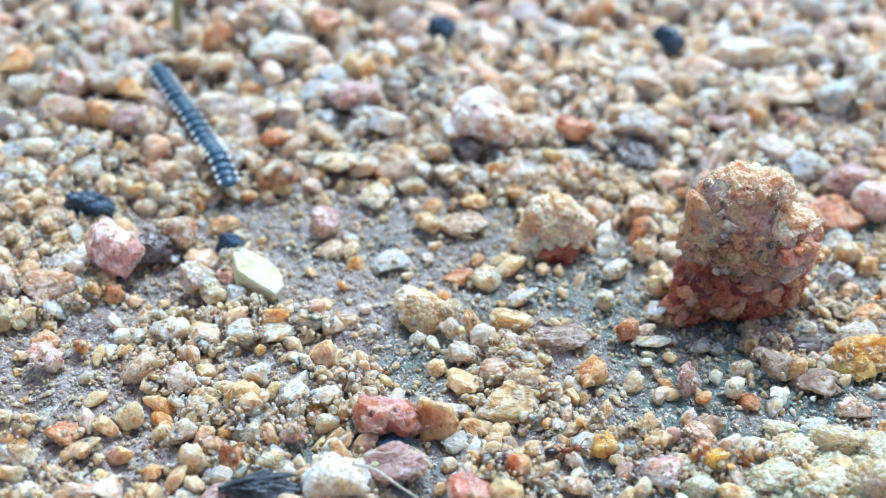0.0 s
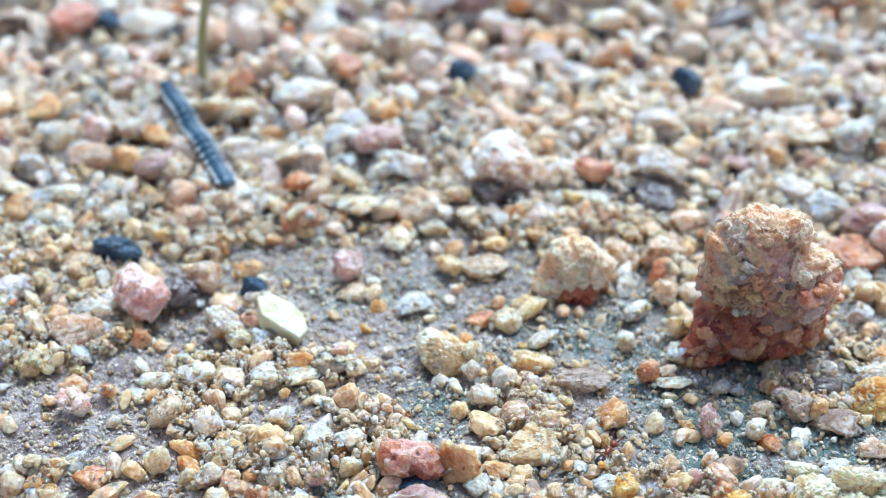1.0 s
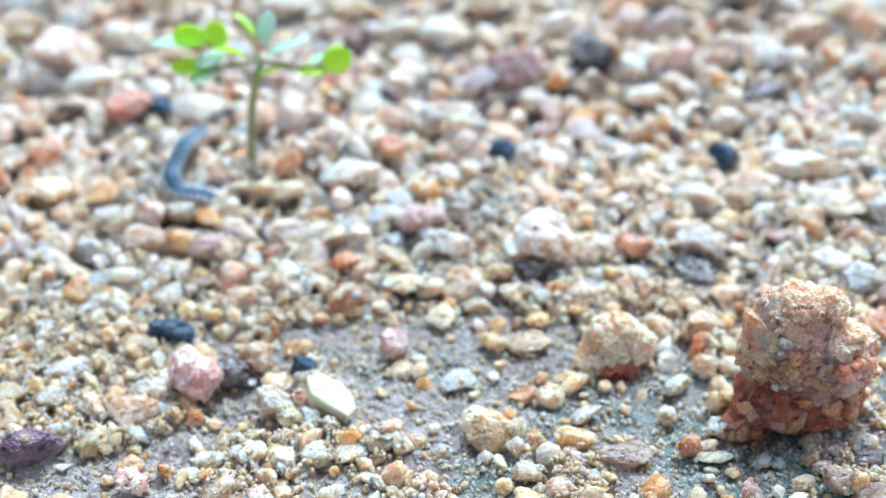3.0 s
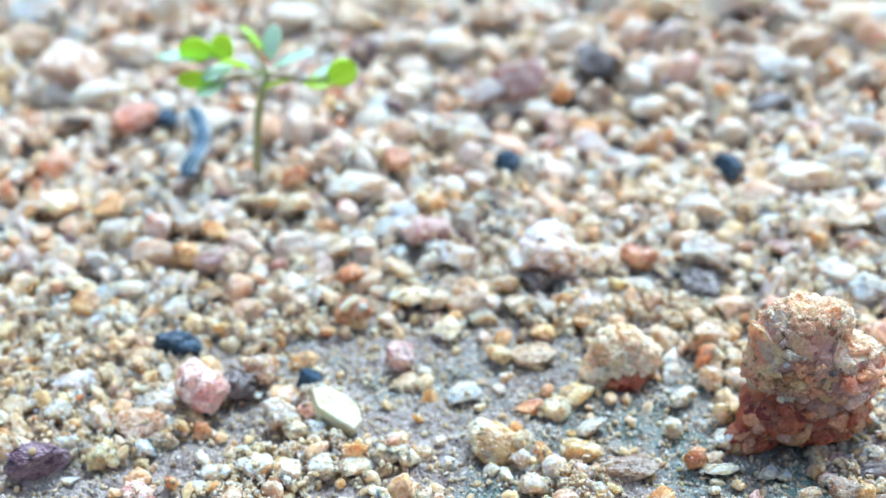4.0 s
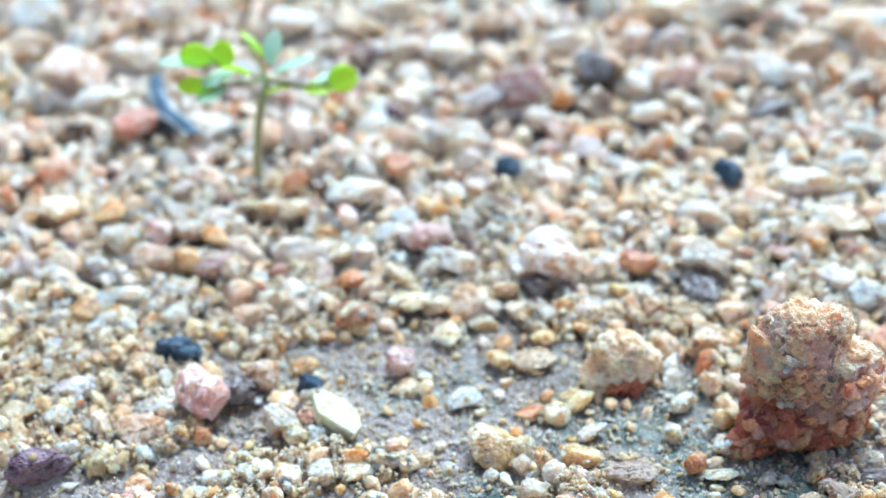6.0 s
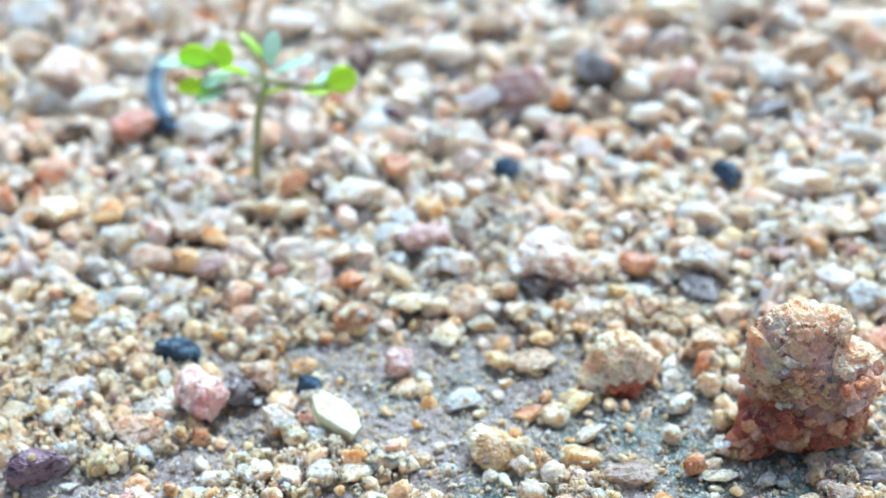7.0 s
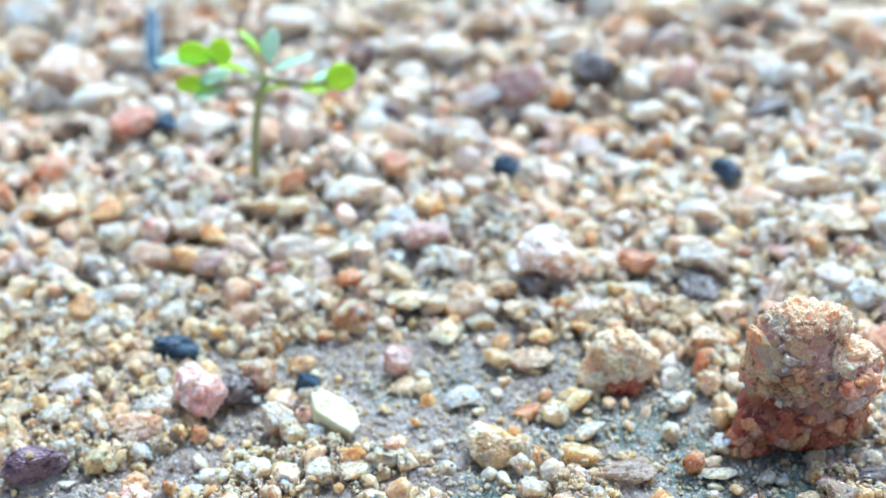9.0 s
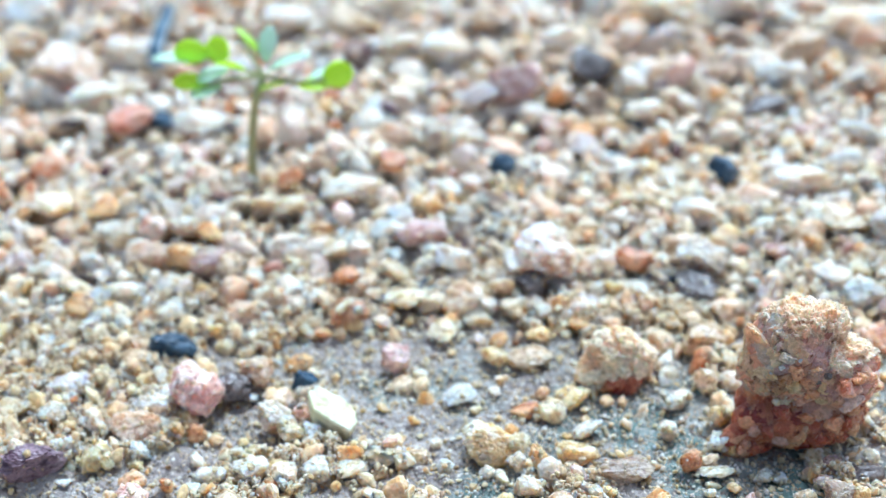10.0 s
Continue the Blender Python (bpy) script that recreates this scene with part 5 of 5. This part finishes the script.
def heap_limit(x, y):
    """Height to which loose grains are heaped at a place."""
    far = min(1.0, max(0.0, (y - 0.066) / 0.014))
    near = 0.2 + 1.25 * min(1.0, max(0.0, (share_left(x, y) - 0.2) / 0.8))
    off = 1.8 + 2.1 * noise.noise(Vector((x * 130, y * 130, 3))) + 0.5 * noise.noise(Vector((x * 330, y * 330, 6)))
    return (near * (1 - far) + max(near, off) * far) * MM


LIMIT = np.array([[heap_limit(BED_X + i * 4 * CELL, BED_Y + j * 4 * CELL) for i in range(201)] for j in range(171)])


def scatter(name, tries, small, large, level, shapes, material, label, seed, near, far, bare, rim=0.0, skew=1.7):
    """Grains dropped one by one, each at rest on what lies there, until the heaps are full."""
    rng = np.random.default_rng(seed)
    stock = [pebble_points(rng, shapes[k % len(shapes)], level) for k in range(60)]
    faces, made = GRID[level][1], []
    for _ in range(tries):
        y = near + (far - near) * rng.random()
        half = 0.024 + 0.36 * y
        x = rng.uniform(-half, half)
        if rng.random() < rim:
            sx, sy, rx, ry = TAKEN[rng.integers(len(TAKEN))]
            a, out = rng.uniform(0, math.tau), 1.0 + 0.6 * rng.random() ** 2
            x, y = sx + rx * out * math.cos(a), sy + ry * out * math.sin(a)
        radius = 0.5 * MM * small * (large / small) ** (rng.random() ** skew)
        radius *= 1.0 + 3.0 * max(0.0, y - 0.08)
        i, j = (x - BED_X) / CELL, (y - BED_Y) / CELL
        if not (12 < i < 787 and 12 < j < 667):
            continue
        limit = LIMIT[int(j / 4), int(i / 4)]
        if limit < 0.40 * MM and rng.random() > bare:
            continue
        w = max(1, int(radius / CELL) + 1)
        i0, j0 = int(i), int(j)
        window = BED[j0 - w:j0 + w + 2, i0 - w:i0 + w + 2]
        gy, gx = np.ogrid[-w:w + 2, -w:w + 2]
        d2 = ((gx - (i - i0)) ** 2 + (gy - (j - j0)) ** 2) * CELL * CELL
        under = window[d2 < max(0.5 * radius * radius, 0.6 * CELL * CELL)]
        high, floor_z = under.max(), under.mean()
        if high > 0.5 or high - floor_z > 1.0 * radius:
            continue
        if floor_z > 0.12 * MM and floor_z + 1.1 * radius > limit:
            continue
        z = floor_z + 0.55 * radius
        np.maximum(window, np.where(d2 < radius * radius, z + 0.8 * np.sqrt(np.maximum(radius * radius - d2, 0)), 0), out=window)
        made.append((x, y, z + swell(x, y), radius))
    verts, turns = [], rng.uniform(0, math.tau, (len(made), 3))
    for (x, y, z, radius), turn in zip(made, turns):
        m = np.array(Euler((0.7 * math.sin(turn[0]), 0.7 * math.sin(turn[1]), turn[2])).to_matrix())
        shape = stock[rng.integers(60)] * (radius * np.array([rng.uniform(0.95, 1.35), rng.uniform(0.75, 1.05), rng.uniform(0.72, 1.1)]))
        verts.append(shape @ m.T + (x, y, z))
    size = len(stock[0])
    every = (faces[None] + (np.arange(len(made)) * size)[:, None, None]).reshape(-1, 3)
    ob = new(name, mesh_of(name, np.concatenate(verts), every, [material], False))
    tagged(ob, label, "sand" if level == 1 else "gravel", kind="stuff")


GRAVEL = grain_material("gravel_grains", MIXED)
FAR_GRAVEL = grain_material("far_grains", FAR, (0.46, 0.33, 0.22), (0.71, 0.57, 0.42))
EARTH = grain_material("sandy_grains", EARTHY)
scatter("coarse_gravel", 26000, 1.4, 3.5, 2, "aalar", FAR_GRAVEL, "coarse quartz gravel heaped densely beyond the bare patch", 13, 0.090, 0.162, 1.0)
scatter("mixed_gravel", 16000, 1.2, 3.1, 3, "aalar", FAR_GRAVEL, "angular gravel in cream, orange, pink and grey, heaped on itself", 15, 0.070, 0.090, 1.0)
scatter("gravel", 9000, 0.8, 1.8, 3, "aaaalr", GRAVEL, "loose angular quartz gravel in cream, orange, pink and grey", 11, 0.034, 0.072, 0.05)
scatter("fine_gravel", 22000, 0.4, 0.95, 2, "aaal", EARTH, "fine broken quartz gravel between larger stones", 16, 0.036, 0.088, 0.05, 0.2)
scatter("sand", 80000, 0.20, 0.5, 1, "a", EARTH, "fine quartz sand grains strewn over the clay", 12, 0.037, 0.080, 0.12, 0.35)
scatter("grit", 16000, 0.09, 0.26, 1, "a", EARTH, "specks of grit pressed into the bare clay", 14, 0.038, 0.072, 1.0)


def clinging(places, seed):
    """Crumbs of sand stuck to the stones."""
    rng = np.random.default_rng(seed)
    dirs, faces = GRID[1]
    verts = []
    for at in places:
        size = 0.5 * MM * (0.10 + 0.40 * rng.random() ** 2)
        verts.append(dirs * (size * rng.uniform(0.6, 1.3, (len(dirs), 1))) * rng.uniform(0.7, 1.3, 3) + np.array(at))
    every = (faces[None] + (np.arange(len(verts)) * len(dirs))[:, None, None]).reshape(-1, 3)
    ob = new("clinging_sand", mesh_of("clinging_sand", np.concatenate(verts), every, [grain_material("clinging_grains", WARM)], False))
    tagged(ob, "crumbs of tan sand stuck to the stones", "sand", kind="stuff")


clinging(CLING, 77)
scatter("clay_crumbs", 50000, 0.14, 0.42, 1, "a", grain_material("clay_crumb_grains", CLAY), "dull brown crumbs of dry clay and sand", 18, 0.037, 0.074, 0.25, 0.1)


# ---- what moves ----
def motions():
    times = [row[0] for row in CRAWL]
    lines = np.array([body_line(row[1:]) for row in CRAWL])
    every = [k * 0.2 for k in range(51)]
    tracks = np.array([[[np.interp(t, times, lines[:, n, axis]) for axis in (0, 1)] for n in range(RINGS)] for t in every])
    for n, ring in enumerate(MILLIPEDE_RINGS):
        rows = []
        for t, line in zip(every, tracks):
            ahead = line[max(n - 1, 0)] - line[min(n + 1, RINGS - 1)]
            turn = math.degrees(math.atan2(ahead[1], ahead[0])) + (180 if n == RINGS - 1 else 0)
            x, y = line[n]
            z = 1.75 + 0.25 * noise.noise(Vector((x * 0.35, y * 0.35, 1.0))) + 0.12 * math.sin(0.9 * n - 3 * t)
            # over the thicker gravel it climbs
            climb = min(1.0, max(0.0, (y - 77) / 8))
            x, y, z = x * (1 - 1.9 * climb / 53), y * (1 - 1.9 * climb / 53), z + 1.9 * climb
            rows.append((t, pose(x * MM, y * MM, z * MM, 0, 0, turn)))
        walk(ring, rows)
    ant_rows = [(0, 10.2, 44.2, 0.6, 8), (0.3, 10.5, 44.8, 0.6, 30), (0.5, 10.7, 45.3, 0.5, 50), (1.0, 11.8, 47.4, 0.3, 52), (1.5, 14.0, 49.1, 0.3, 38), (1.9, 15.4, 50.2, 0.3, 42), (2.3, 16.7, 51.2, 0.3, 40),
                (2.7, 18.0, 52.5, 0.2, 48), (3.1, 19.6, 54.4, 0.1, 50), (3.6, 20.8, 56.0, 0.0, 50), (10, 20.8, 56.0, 0.0, 50)]
    walk(ANT, [(t, pose(x * MM, y * MM, z * MM, 0, 0, turn)) for t, x, y, z, turn in ant_rows])
    for leg, root, side, phase in ANT_LEGS:
        rows = []
        for k in range(37):
            swing = (1 if (k + phase) % 2 else -1) * 17
            rows.append((k * 0.1, pose(root * MM, side * 0.1 * MM, 0.45 * MM, 0, 0, swing)))
        rows.append((10, rows[-1][1]))
        walk(leg, rows)


motions()
